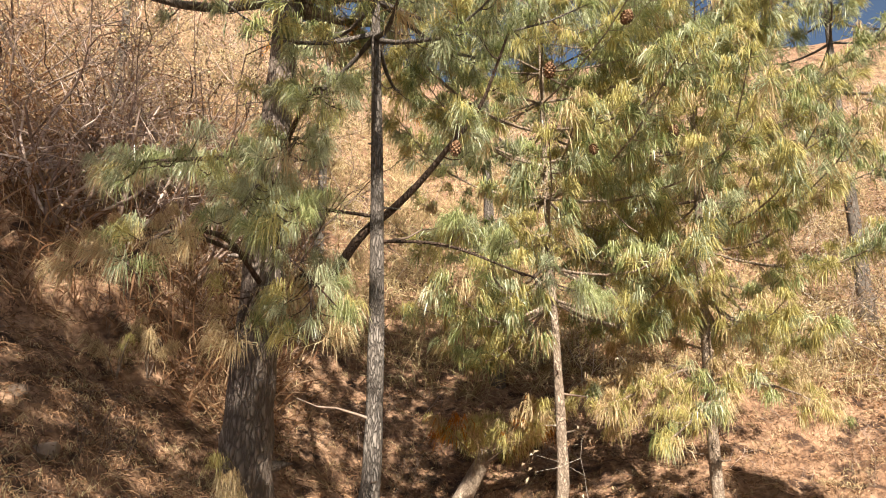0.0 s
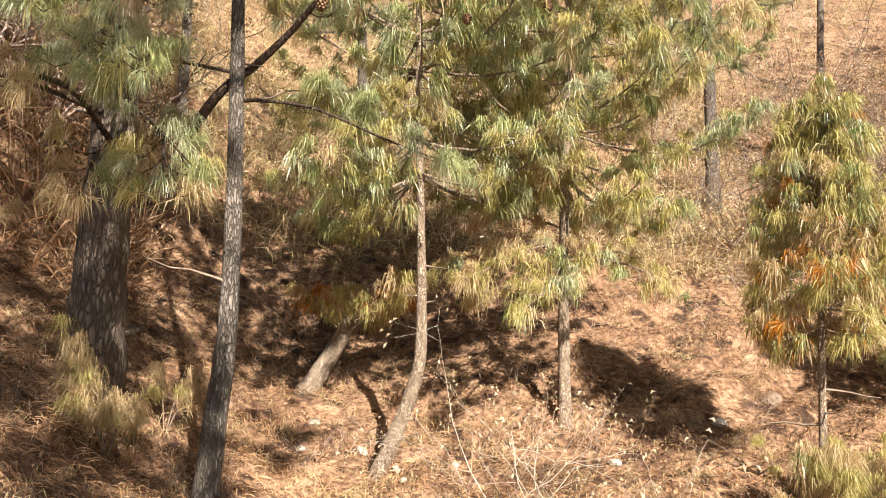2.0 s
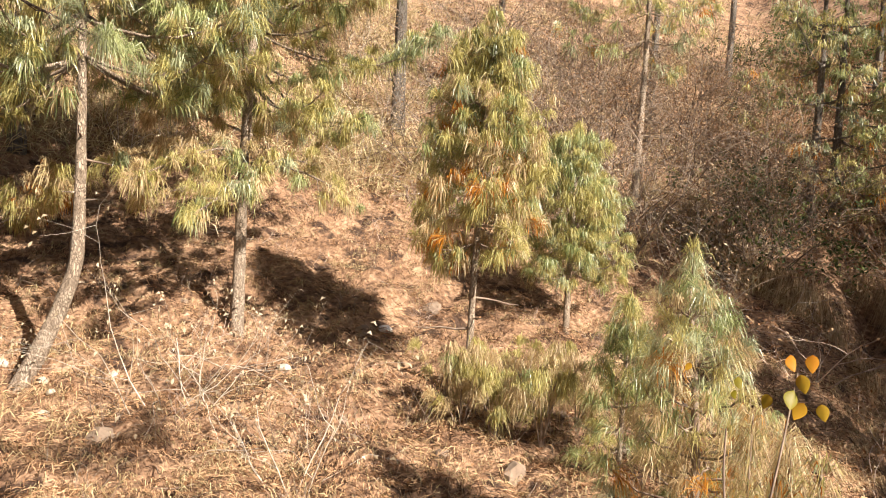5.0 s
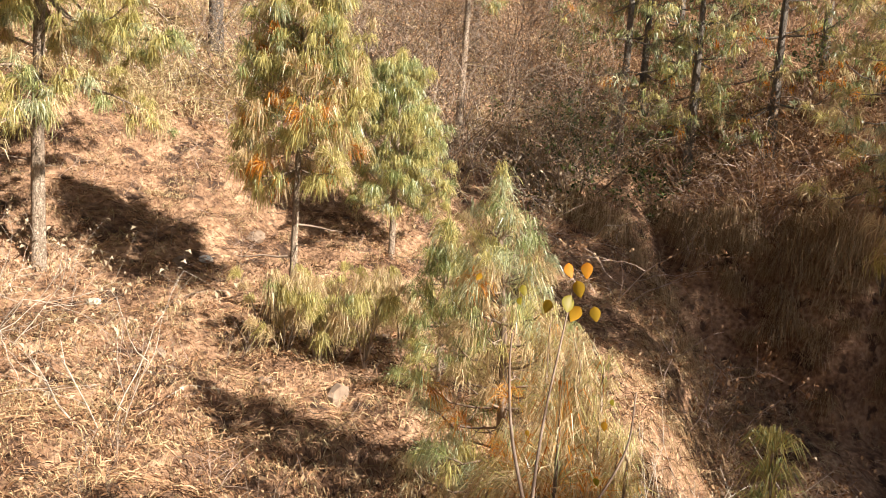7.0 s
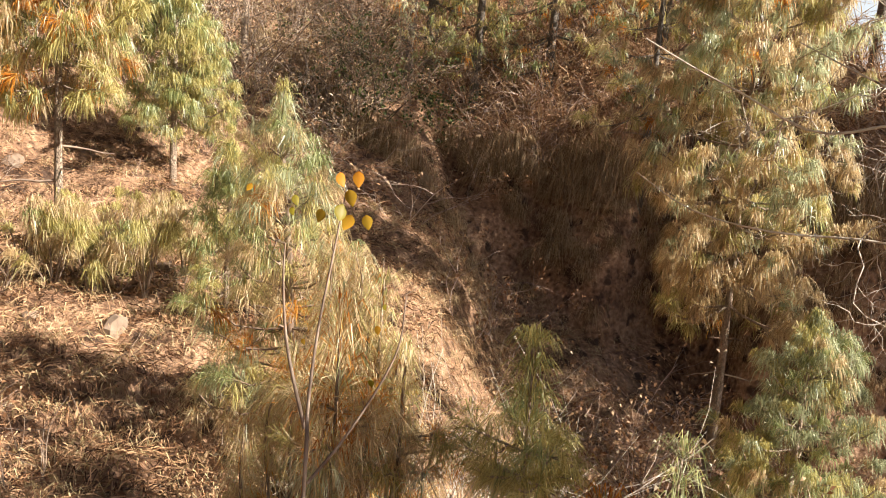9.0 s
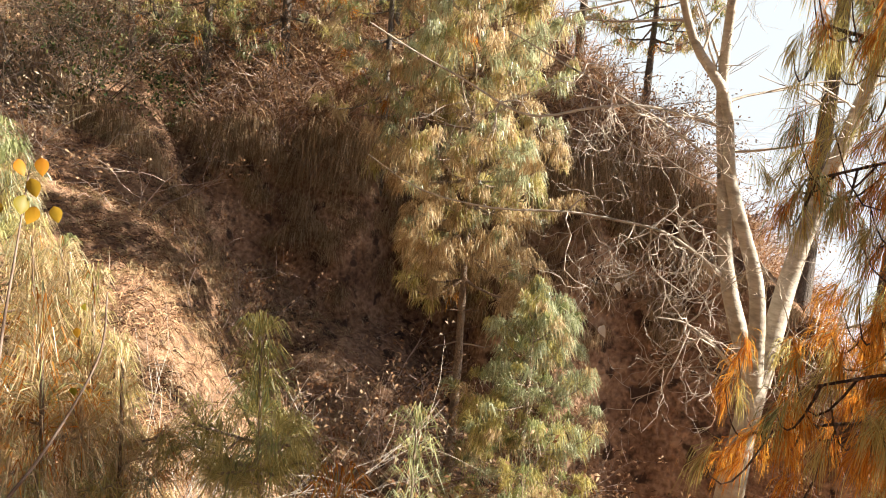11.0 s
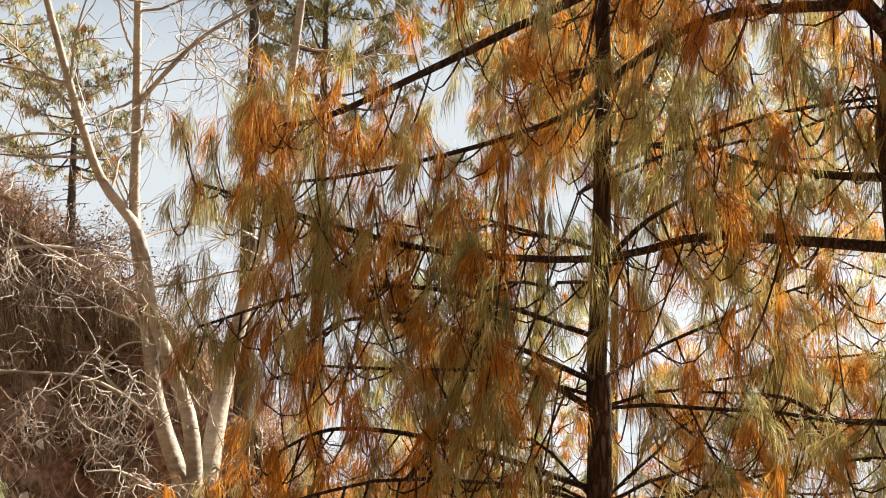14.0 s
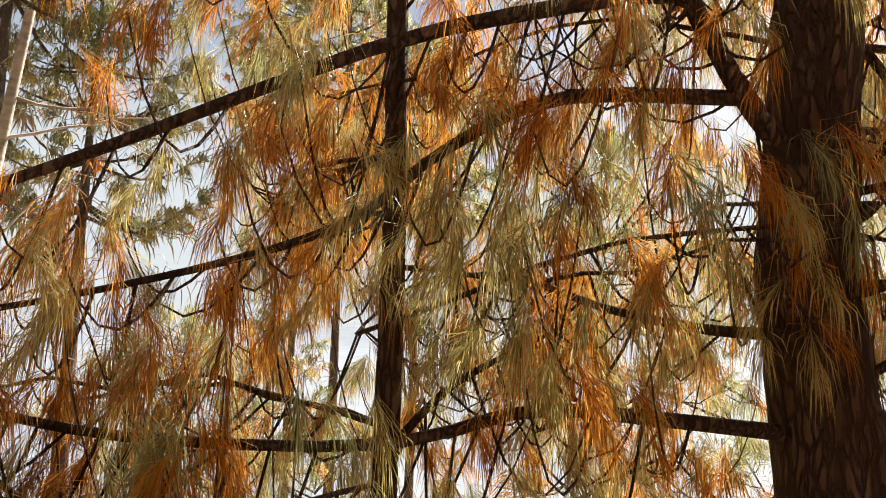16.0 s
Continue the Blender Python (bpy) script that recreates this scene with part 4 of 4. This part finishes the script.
near_pine("big near pine with dark rough bark and russet hanging needles",
    [(1.5, -2.6, float(terrain(1.5, -2.6)) - 0.3), (1.6, -2.66, 0.2), (1.65, -2.69, 0.93), (1.73, -2.69, 1.65), (1.73, -2.63, 2.04), (1.63, -2.51, 2.57), (1.5, -2.4, 3.6), (1.45, -2.3, 5.4), (1.4, -2.2, 8.6)], 0.165, 0.05, M_BARK_DARK,
    [
        ([(1.77, -2.57, 1.61), (1.97, -2.38, 1.63), (2.15, -2.18, 1.64), (2.34, -1.92, 1.56), (2.58, -1.49, 1.57), (2.68, -1.2, 1.63), (2.75, -0.91, 1.71), (2.77, -0.72, 1.76)], 0.026),
        ([(1.7, -2.53, 2.18), (1.75, -2.39, 2.32), (1.77, -2.26, 2.45), (1.8, -2.2, 2.5), (1.98, -2.01, 2.46), (2.19, -1.76, 2.37), (2.46, -1.36, 2.14), (2.59, -1.05, 1.97), (2.61, -0.92, 1.94)], 0.034),
        ([(1.73, -2.4, 2.31), (2.02, -2.12, 2.31), (2.19, -1.94, 2.19), (2.31, -1.79, 2.03), (2.46, -1.55, 1.92), (2.61, -1.18, 1.81), (2.68, -0.89, 1.76)], 0.022),
        ([(1.76, -2.56, 1.82), (1.88, -2.42, 1.83), (2.02, -2.26, 1.87), (2.13, -2.1, 1.93), (2.21, -1.96, 1.92)], 0.02),
        ([(1.8, -2.62, 1.08), (1.93, -2.52, 1.07), (2.04, -2.42, 1.13), (2.21, -2.25, 1.13)], 0.014),
        ([(1.57, -2.77, 0.94), (1.37, -2.74, 1.01), (1.13, -2.73, 1.1)], 0.03),
        ([(1.6, -2.72, 1.35), (1.42, -2.74, 1.45), (1.2, -2.72, 1.4), (1.0, -2.7, 1.25)], 0.014),
        ([(1.62, -2.7, 1.75), (1.45, -2.72, 1.85), (1.25, -2.7, 1.85), (1.05, -2.66, 1.7)], 0.014),
        ([(1.62, -2.7, 2.2), (1.45, -2.68, 2.35), (1.25, -2.6, 2.4), (1.1, -2.55, 2.3)], 0.014),
        ([(1.62, -2.75, 1.55), (1.5, -2.95, 1.65), (1.35, -3.1, 1.6), (1.2, -3.25, 1.45)], 0.014),
        ([(1.62, -2.69, 2.48), (1.49, -2.72, 2.25), (1.37, -2.72, 2.08), (1.16, -2.76, 1.89)], 0.016),
    ], 71, (10, (1.2, 3.4), (0.0, 3.2), 22, 11, 0))
near_pine("slim near pine behind hanging russet needles",
    [(2.3, -1.9, float(terrain(2.3, -1.9)) - 0.3), (2.33, -1.93, 0.84), (2.38, -1.95, 1.08), (2.41, -1.98, 1.53), (2.38, -1.96, 2.04), (2.26, -1.85, 2.63), (2.2, -1.8, 4.2)], 0.042, 0.02, M_BARK_DARK,
    [
        ([(2.33, -1.92, 1.06), (2.44, -1.74, 1.18), (2.52, -1.56, 1.27), (2.59, -1.37, 1.4), (2.64, -1.19, 1.54), (2.66, -0.99, 1.67)], 0.016),
        ([(2.46, -1.3, 0.87), (2.45, -1.37, 0.96), (2.43, -1.44, 1.13), (2.4, -1.54, 1.38), (2.37, -1.58, 1.54)], 0.014),
        ([(2.41, -1.98, 1.53), (2.29, -2.06, 1.68), (2.15, -2.13, 1.77), (2.05, -2.16, 1.82)], 0.014),
        ([(2.36, -1.94, 0.8), (2.55, -1.5, 0.95), (2.66, -1.15, 1.0), (2.72, -0.95, 0.92)], 0.014),
        ([(2.38, -1.95, 1.15), (2.55, -1.6, 1.3), (2.65, -1.2, 1.35), (2.68, -1.02, 1.25)], 0.013),
        ([(2.38, -1.95, 0.5), (2.6, -1.5, 0.6), (2.75, -1.05, 0.62), (2.85, -0.7, 0.5)], 0.013),
        ([(2.38, -1.95, 1.3), (2.55, -1.5, 1.44), (2.68, -1.1, 1.44), (2.75, -0.72, 1.32)], 0.012),
        ([(2.28, -1.86, 2.7), (2.5, -1.75, 2.95), (2.75, -1.6, 3.0), (2.95, -1.45, 2.85)], 0.014),
    ], 72, (26, (-0.9, 2.4), (1.5, 4.5), 0, 0, 16))


# olive-green pine that stands beyond the russet ones
pine("slim pine with olive-green and golden hanging needles", foot(4.7, -2.5), 5.2, 0.05, [(0.4, 0.05, 0), (1, 0, 0)], (0.25, 0.98), (1.0, 1.0, 0.5), (1.4, 0.2, 2.4, 0.9, 0.3), (1.6, 0.3, 2, 0.6, 0.2), (0.2, 0.0055, 46, 0.9), 73, 11, 4, bark=M_BARK_DARK, twig_gap=0.13)
pine("slender pine with golden olive needles beyond the russet ones", foot(2.35, -4.1), 6.8, 0.05, [(0.4, 0.05, 0), (1, 0, 0)], (0.3, 0.98), (1.2, 1.2, 0.6), (0.9, 0.2, 2.2, 1.4, 0.3), (1.4, 0.3, 2, 0.8, 0.2), (0.2, 0.0058, 44, 0.95), 74, 11, 4, bark=M_BARK_DARK, twig_gap=0.13)

pine("slender pine with russet and olive needles lower down the valley side", foot(2.85, -3.4), 6.0, 0.04, [(0.4, 0.05, 0), (1, 0, 0)], (0.3, 0.98), (0.9, 0.9, 0.5), (0.9, 0.1, 1.8, 2.2, 0.2), (1.2, 0.1, 2, 1.4, 0.1), (0.18, 0.005, 48, 0.9), 78, 12, 5, bark=M_BARK_DARK, twig_gap=0.12)
pine("slender pine with russet and olive needles lower down the valley side", foot(5.2, -3.6), 6.0, 0.04, [(0.4, 0.05, 0), (1, 0, 0)], (0.35, 0.98), (1.0, 1.0, 0.6), (1.0, 0.1, 2.0, 1.9, 0.2), (1.2, 0.1, 2, 1.2, 0.1), (0.18, 0.006, 46, 0.9), 79, 11, 5, bark=M_BARK_DARK, twig_gap=0.12)

# tall pines added out of view behind the viewer, whose crowns dapple the left bank
for k, (x, y, h, low) in enumerate([(-0.4, -4.3, 18.0, 0.64), (0.5, -5.8, 14.0, 0.56), (-1.5, -4.8, 17.5, 0.66)]):
    pine("tall unseen pine added to cast dappled shade over the bank", foot(x, y), h, 0.16, [(0.4, 0.05, 0), (1, 0, 0)], (low, 0.98), (2.0, 2.0, 1.2), (2, 1, 1, 0.2, 0.3), (2, 1, 1, 0, 0), (0.34, 0.06, 16, 0.72), 75 + k, 10, 4, bark=M_BARK_DARK, twig_len=0.5, twig_gap=0.22, group="tall pines behind")


# ---- plants close to the camera ----
def golden_sapling():
    rng = np.random.default_rng(81)
    tree = thing("sapling", (0, 0, 0), "thin bare sapling with a few golden leaves", "sapling")
    z = float(terrain(1.5, 0.95))
    stems = [
        [(1.5, 0.95, z - 0.1), (1.54, 0.96, 0.53), (1.60, 1.01, 0.72), (1.66, 1.04, 0.89), (1.70, 1.04, 1.06), (1.74, 1.04, 1.23)],
        [(1.58, 1.00, 0.67), (1.60, 1.08, 0.84), (1.62, 1.12, 0.98), (1.63, 1.13, 1.08)],
        [(1.55, 0.96, 0.56), (1.65, 0.92, 0.67), (1.74, 0.87, 0.84), (1.77, 0.87, 0.98)],
    ]
    for k, pts in enumerate(stems):
        line = smooth_line(pts, 24)
        part("stem", [tube(line, np.linspace(0.006 - 0.001 * k, 0.0018, 24), 6)], M_TWIG, tree)
    data = mesh("leaf", [leaf_shape(0.047, 0.033)], [M_GOLD_LEAF])
    tip, aside = Vector((1.73, 1.03, 1.23)), Vector((0.62, -0.78, 0))
    for a, b, s in [(-0.022, -0.01, 0.8), (0.022, -0.005, 0.85), (0.0, -0.05, 0.9), (-0.01, -0.085, 1.0), (0.012, -0.11, 0.9), (-0.06, -0.1, 0.75), (0.045, -0.108, 0.8), (-0.125, -0.07, 0.6), (-0.13, -0.1, 0.5), (-0.225, -0.05, 0.45), (0.105, -0.325, 0.4), (0.09, -0.38, 0.5), (0.08, -0.52, 0.5), (-0.09, -0.42, 0.35)]:
        leaf = new("leaf", data)
        leaf.parent = tree
        p = tip + aside * a + Vector((0, 0, b + 0.035))
        leaf.matrix_basis = pose(*p, rng.uniform(-110, -65), rng.uniform(-25, 25), -49 + rng.uniform(-35, 35)) @ Matrix.Diagonal((s, s, s, 1))


golden_sapling()


def pine_sprig(label, foot_xy, top, lean, count, seed, mix, length=0.2, whorl=6):
    """The leading shoot of a very young pine, a brush of long soft needles."""
    rng = np.random.default_rng(seed)
    tree = thing("pine_sapling", (0, 0, 0), label, "sapling", "young pine shoots")
    z = float(terrain(*foot_xy))
    line = smooth_line([(*foot_xy, z - 0.05), (foot_xy[0] + lean[0] * 0.6, foot_xy[1] + lean[1] * 0.6, (z + top) / 2), (foot_xy[0] + lean[0], foot_xy[1] + lean[1], top)], 20)
    part("stem", [tube(line, np.linspace(0.012, 0.005, 20), 7)], M_BARK_PALE, tree)
    i = rng.integers(14, 20, count)
    base = line[i] + rng.normal(size=(count, 3)) * 0.004
    h = ((i - 14) / 6.0)[:, None]
    way = unit(rng.normal(size=(count, 3)) * [1, 1, 0.3] + np.array([0, 0, 1.0]) * (0.3 + 1.6 * h))
    part("needles", [blades(base, way, length, 0.004, 0.9, rng, pick(rng, count, mix))], M_NEEDLE, tree)
    for k in range(whorl):
        p = line[rng.integers(13, 16) if whorl > 6 else rng.integers(11, 15)]
        a = rng.uniform(0, 6.28)
        u = np.linspace(0, 1, 7)[:, None]
        bl = p + np.array([math.cos(a), math.sin(a), 0.35]) * rng.uniform(0.1, 0.2) * u
        bough(tree, bl, 0.005, rng, mix, (length, 0.0032, 48, 0.8), 0.09, 0.1, 0.3, M_BARK_PALE)


pine_sprig("young pine shoot with fresh light green needles", (2.30, 0.68), 0.73, (0.1, 0.12), 640, 82, (0.7, 0.2, 3.4, 0, 0), 0.15, 12)
pine_sprig("small green pine seedling low among the twigs", (3.0, 0.42), 0.26, (0.02, 0.02), 300, 83, (2.2, 1.4, 0.6, 0, 0.2))
pine_sprig("pine seedling with rust-coloured dying needles", (2.15, 0.45), 0.38, (0.02, 0.0), 320, 84, (0.1, 0, 0.3, 2, 0.5))
pine_sprig("withered bronze pine seedling beside the sapling", (2.15, 1.35), 0.75, (0.03, 0.02), 320, 85, (0.1, 0.3, 0.3, 1, 2))

pine_sprig("tan withered pine shoot with soft plumes of needles", (2.45, 1.42), 0.8, (0.03, 0.0), 420, 86, (0.1, 0.2, 1.2, 0.25, 2.6), 0.13)
pine_sprig("tan withered pine shoot with soft plumes of needles", (2.32, 1.2), 0.62, (0.02, 0.02), 360, 87, (0.1, 0.2, 1.2, 0.25, 2.6), 0.12)


def plume(x, y, top, length, seed):
    """A withered young pine whose leading shoot is one soft bottlebrush of drooping needles."""
    rng = np.random.default_rng(seed)
    tree = thing("pine_sapling", (0, 0, 0), "withered young pine with a soft tan plume of needles", "sapling", "withered pine plumes")
    z, a = float(terrain(x, y)), rng.uniform(0, 6.28)
    bow = np.array([math.cos(a), math.sin(a)]) * 0.07
    line = smooth_line([(x - bow[0], y - bow[1], min(z, top - length) - 0.05), (x + bow[0] * 0.4, y + bow[1] * 0.4, top - length * 0.6), (x, y, top)], 30)
    part("stem", [tube(line, np.linspace(0.009, 0.003, 30), 6)], M_TWIG, tree)
    n = int(2600 * length)
    zz = top - length * rng.uniform(0, 1, n) ** 0.9
    base = np.stack([np.interp(zz, line[:, 2], line[:, 0]), np.interp(zz, line[:, 2], line[:, 1]), zz], -1)
    out = rng.normal(size=(n, 3)) * [1, 1, 0.3]
    way = unit(unit(out) + np.array([0, 0, 0.7]))
    kinds = np.where(rng.random(n) < 0.18, pick(rng, n, (0.2, 1.0, 0.6, 0.3, 0)), pick(rng, n, (0, 0, 0.5, 0.05, 3.0)))
    part("needles", [blades(base, way, 0.12, 0.0028, 0.95, rng, kinds)], M_NEEDLE, tree)


for k, (x, y, top, length) in enumerate([(2.56, 1.61, 0.88, 0.38), (2.66, 1.8, 0.89, 0.42), (2.45, 1.44, 0.72, 0.34), (2.44, 1.32, 0.63, 0.3), (2.38, 1.58, 0.65, 0.4), (2.33, 1.68, 0.56, 0.4), (2.25, 1.32, 0.48, 0.32), (2.14, 1.6, 0.46, 0.34), (2.07, 1.33, 0.42, 0.3), (2.29, 1.22, 0.43, 0.26), (1.98, 1.57, 0.4, 0.3)]):
    plume(x, y, top, length, 170 + k)


def seedling(x, y, seed, label="withered pale pine seedling at the foot of the old pine", mix=(0.0, 0.0, 0.5, 0, 3.0)):
    """A knee-high withered pine seedling, a few drooping tassels on thin stems."""
    rng = np.random.default_rng(seed)
    tree = thing("pine_seedling", (0, 0, 0), label, "seedling", "withered seedlings")
    z = float(terrain(x, y))
    for k in range(6 if y < 5.2 else 3):
        a, h = rng.uniform(0, 6.28), rng.uniform(0.22, 0.55)
        line = smooth_line([(x, y, z - 0.05), (x + 0.08 * math.cos(a), y + 0.08 * math.sin(a), z + h * 0.6), (x + 0.22 * math.cos(a), y + 0.22 * math.sin(a), z + h)], 10)
        stem = part("stem", [tube(line, np.linspace(0.007, 0.003, 10), 5)], M_TWIG, tree)
        n = 3
        part("needles", [tufts(line[[-1, -3, -5]], unit(np.array([[math.cos(a), math.sin(a), 0.8]] * n)), pick(rng, n, mix), 0.19, 0.0048, 80, 1.0, rng, 0.04, 0.8)], M_NEEDLE, stem)


for k, (x, y) in enumerate([(-1.27, 5.6), (-1.4, 5.3), (-0.92, 5.75), (-1.12, 5.0), (-1.05, 5.45), (-2.75, 6.6), (-2.6, 6.9)]):
    seedling(x, y, 140 + k)
for k, (x, y) in enumerate([(3.35, 4.7), (3.7, 4.2), (3.62, 4.85), (3.95, 4.75), (4.2, 4.4), (3.3, 4.95), (4.35, 4.9), (3.5, 4.5), (4.05, 5.05), (4.5, 5.2)]):
    seedling(x, y, 150 + k, "golden yellow drooping pine seedling on the sunlit slope", (0.1, 0, 2.4, 0.05, 2.4))
for k, (x, y) in enumerate([(2.55, 1.5), (2.35, 1.2), (2.75, 1.75), (2.3, 1.5)]):
    seedling(x, y, 160 + k, "orange dying pine seedling at the edge of the spur", (0.2, 0, 0.8, 1.4, 1.6))
for k, (x, y, h) in enumerate([(2.88, 1.29, 0.85), (2.6, 1.6, 0.75), (2.5, 0.95, 0.65), (1.43, 5.34, 1.25), (1.7, 5.6, 0.9), (2.1, 4.6, 0.8), (1.92, 4.3, 0.9), (2.69, 1.29, 1.1), (2.6, 1.08, 1.15), (2.81, 1.09, 1.2), (2.4, 1.04, 1.0), (2.5, 0.98, 1.15), (2.75, 1.2, 1.0)]):
    b = shrub_model("pale_shrub", "bare twiggy shrub with small pale dried leaves", 90 + k, h, 5, 2, M_TWIG_PALE if k != 5 else M_TWIG, M_CREAM_LEAF, 260 if k > 6 else 190 if k in (3, 4) else 110, 0.024 if k > 6 else 0.052, droop=0.8, leaf_wide=0.38, kids=3 if k < 7 else 4, r=0.005, curl=0.35, wide=0.7 if k < 7 else 0.3)
    b.matrix_basis = pose(x, y, float(terrain(x, y)))

# ---- left bank: a tangle of bare stems over the cut edge ----
tangle = [shrub_model("bare_bush", "tangle of bare pale stems on the bank edge", 110 + k, 2.2, 8, 3, M_TWIG_PINK, M_DRY_LEAF, 420, 0.05, kids=3, r=0.024, curl=0.4) for k in range(2)]
spread_copies(tangle, [foot(-3.75, 7.25), foot(-4.4, 8.0), foot(-3.3, 7.7), foot(-4.6, 7.4), foot(-2.9, 8.8), foot(-4.3, 9.6), foot(-3.5, 8.4)], np.random.default_rng(5))


big_scrub = [shrub_model("leafy_scrub", "tall brown scrub with withered leaves high on the bank", 120 + k, 3.4, 8, 3, M_TWIG, M_STRAW if k else M_PALE_LEAF, 4200, 0.05, kids=3, r=0.02, curl=0.35) for k in range(2)]
spread_copies(big_scrub, [foot(-5.6, 8.6), foot(-4.9, 10.2), foot(-6.4, 10.4), foot(-3.6, 10.6), foot(-4.2, 12.0), foot(-2.4, 11.0), foot(-6.0, 12.4)], np.random.default_rng(6))


# ---- small things on the slope ----
def lump(name, label, category, spot, size, mat, seed, group=""):
    rng = np.random.default_rng(seed)
    bm = bmesh.new()
    bmesh.ops.create_icosphere(bm, subdivisions=2, radius=1)
    for v in bm.verts:
        v.co = v.co * (1 + 0.35 * noise.noise(v.co * 1.3 + Vector((seed, 0, 0))))
        v.co = Vector((round(v.co.x * 2.2) / 2.2 * 0.4 + v.co.x * 0.6, v.co.y, v.co.z)) * size
        v.co.z *= 0.65
    me = bpy.data.meshes.new(name)
    bm.to_mesh(me)
    bm.free()
    me.materials.append(mat)
    ob = new(name, me)
    ob.matrix_basis = pose(spot[0], spot[1], spot[2] + size * 0.2, rng.uniform(-20, 40), rng.uniform(-20, 20), rng.uniform(0, 360))
    return tagged(ob, label, category, group)


lump("stone", "pale angular stone lying on the slope", "stone", foot(3.71, 6.62), 0.07, M_WHITE, 3)
for k, (x, y) in enumerate([(3.08, 5.87), (3.4, 6.5), (1.0, 5.2), (2.6, 5.1), (4.2, 4.6), (-2.4, 4.8), (-1.9, 4.9), (-2.8, 5.2), (4.4, 6.9), (2.0, 7.4), (3.0, 4.4), (3.3, 4.0)]):
    lump("rock", "brown rock half sunk in the dry slope", "rock", foot(x, y), 0.04 + 0.03 * (k % 3), M_ROCK, 20 + k, "rocks on the slope")
for k, (x, y) in enumerate([(0.78, 5.96), (0.76, 6.29), (0.11, 7.1), (0.14, 6.62), (0.01, 6.64), (0.51, 6.65), (1.23, 6.25), (0.72, 5.75), (2.55, 6.2)]):
    lump("wood_chip", "pale freshly cut wood chip on the soil", "chip", foot(x, y), 0.032 + 0.012 * (k % 3), M_STONE, 50 + k, "chips on the soil")


def leaning_log():
    """The cut, leaning trunk with a tuft of dying yellow shoots at its top."""
    rng = np.random.default_rng(91)
    tree = thing("leaning_stump", (0, 0, 0), "leaning stub of a pine with dying yellow shoots", "stump")
    z = float(terrain(0.0, 7.75))
    line = smooth_line([(-0.08, 7.75, z - 0.15), (0.16, 7.72, z + 0.2), (0.42, 7.65, z + 0.68)], 20)
    part("trunk", [tube(line, np.linspace(0.11, 0.07, 20), 14, 0, 0.06, rng)], M_BARK_PALE, tree)
    for k in range(11):
        a = rng.uniform(0, 6.28)
        u = np.linspace(0, 1, 7)[:, None]
        d = np.array([math.cos(a), math.sin(a), 0.45])
        bough(tree, line[-1 - k % 4] + (d * rng.uniform(0.4, 0.75) + [0.12, -0.15, 0.1]) * u, 0.01, rng, (0.0, 0, 2.2, 0.5, 2.6), (0.19, 0.007, 66, 1.0), 0.12, 0.2, 0.35, M_BARK_PALE)


leaning_log()


def cone_model():
    """An open pine cone out of rings of scales."""
    chunks = [tube(np.array([[0, 0, -0.09], [0, 0, -0.045], [0, 0, 0]]), [0.006, 0.018, 0.01], 6)]
    v, f, at = [], [], 0
    for ring in range(7):
        z, r = -0.01 - ring * 0.012, 0.034 * math.sin(0.5 + ring * 0.36)
        for k in range(9):
            a = k * 6.283 / 9 + ring * 0.35
            d, s = np.array([math.cos(a), math.sin(a), 0]), np.array([-math.sin(a), math.cos(a), 0])
            c = np.array([0, 0, z])
            v += [c + d * 0.008, c + d * r + s * 0.009 + [0, 0, 0.004], c + d * (r + 0.005) + [0, 0, -0.008], c + d * r - s * 0.009 + [0, 0, 0.004]]
            f.append([at, at + 1, at + 2, at + 3])
            at += 4
    return mesh("pine_cone", [merged(chunks), (np.array(v), np.array(f), 0, False)], [M_CONE])


cones = cone_model()
for k, p in enumerate([(0.56, 3.83, 3.5), (0.07, 4.03, 3.13), (1.0, 3.81, 3.8), (2.33, 5.67, 3.78), (1.05, 5.2, 3.55), (1.62, 5.2, 3.7), (2.5, 5.6, 3.9), (2.55, 5.62, 4.0)]):
    ob = tagged(new("pine_cone", cones), "open brown pine cone hanging among the needles", "cone", "hanging cones")
    ob.matrix_basis = pose(*p, (k * 37) % 25, (k * 53) % 25, k * 40)
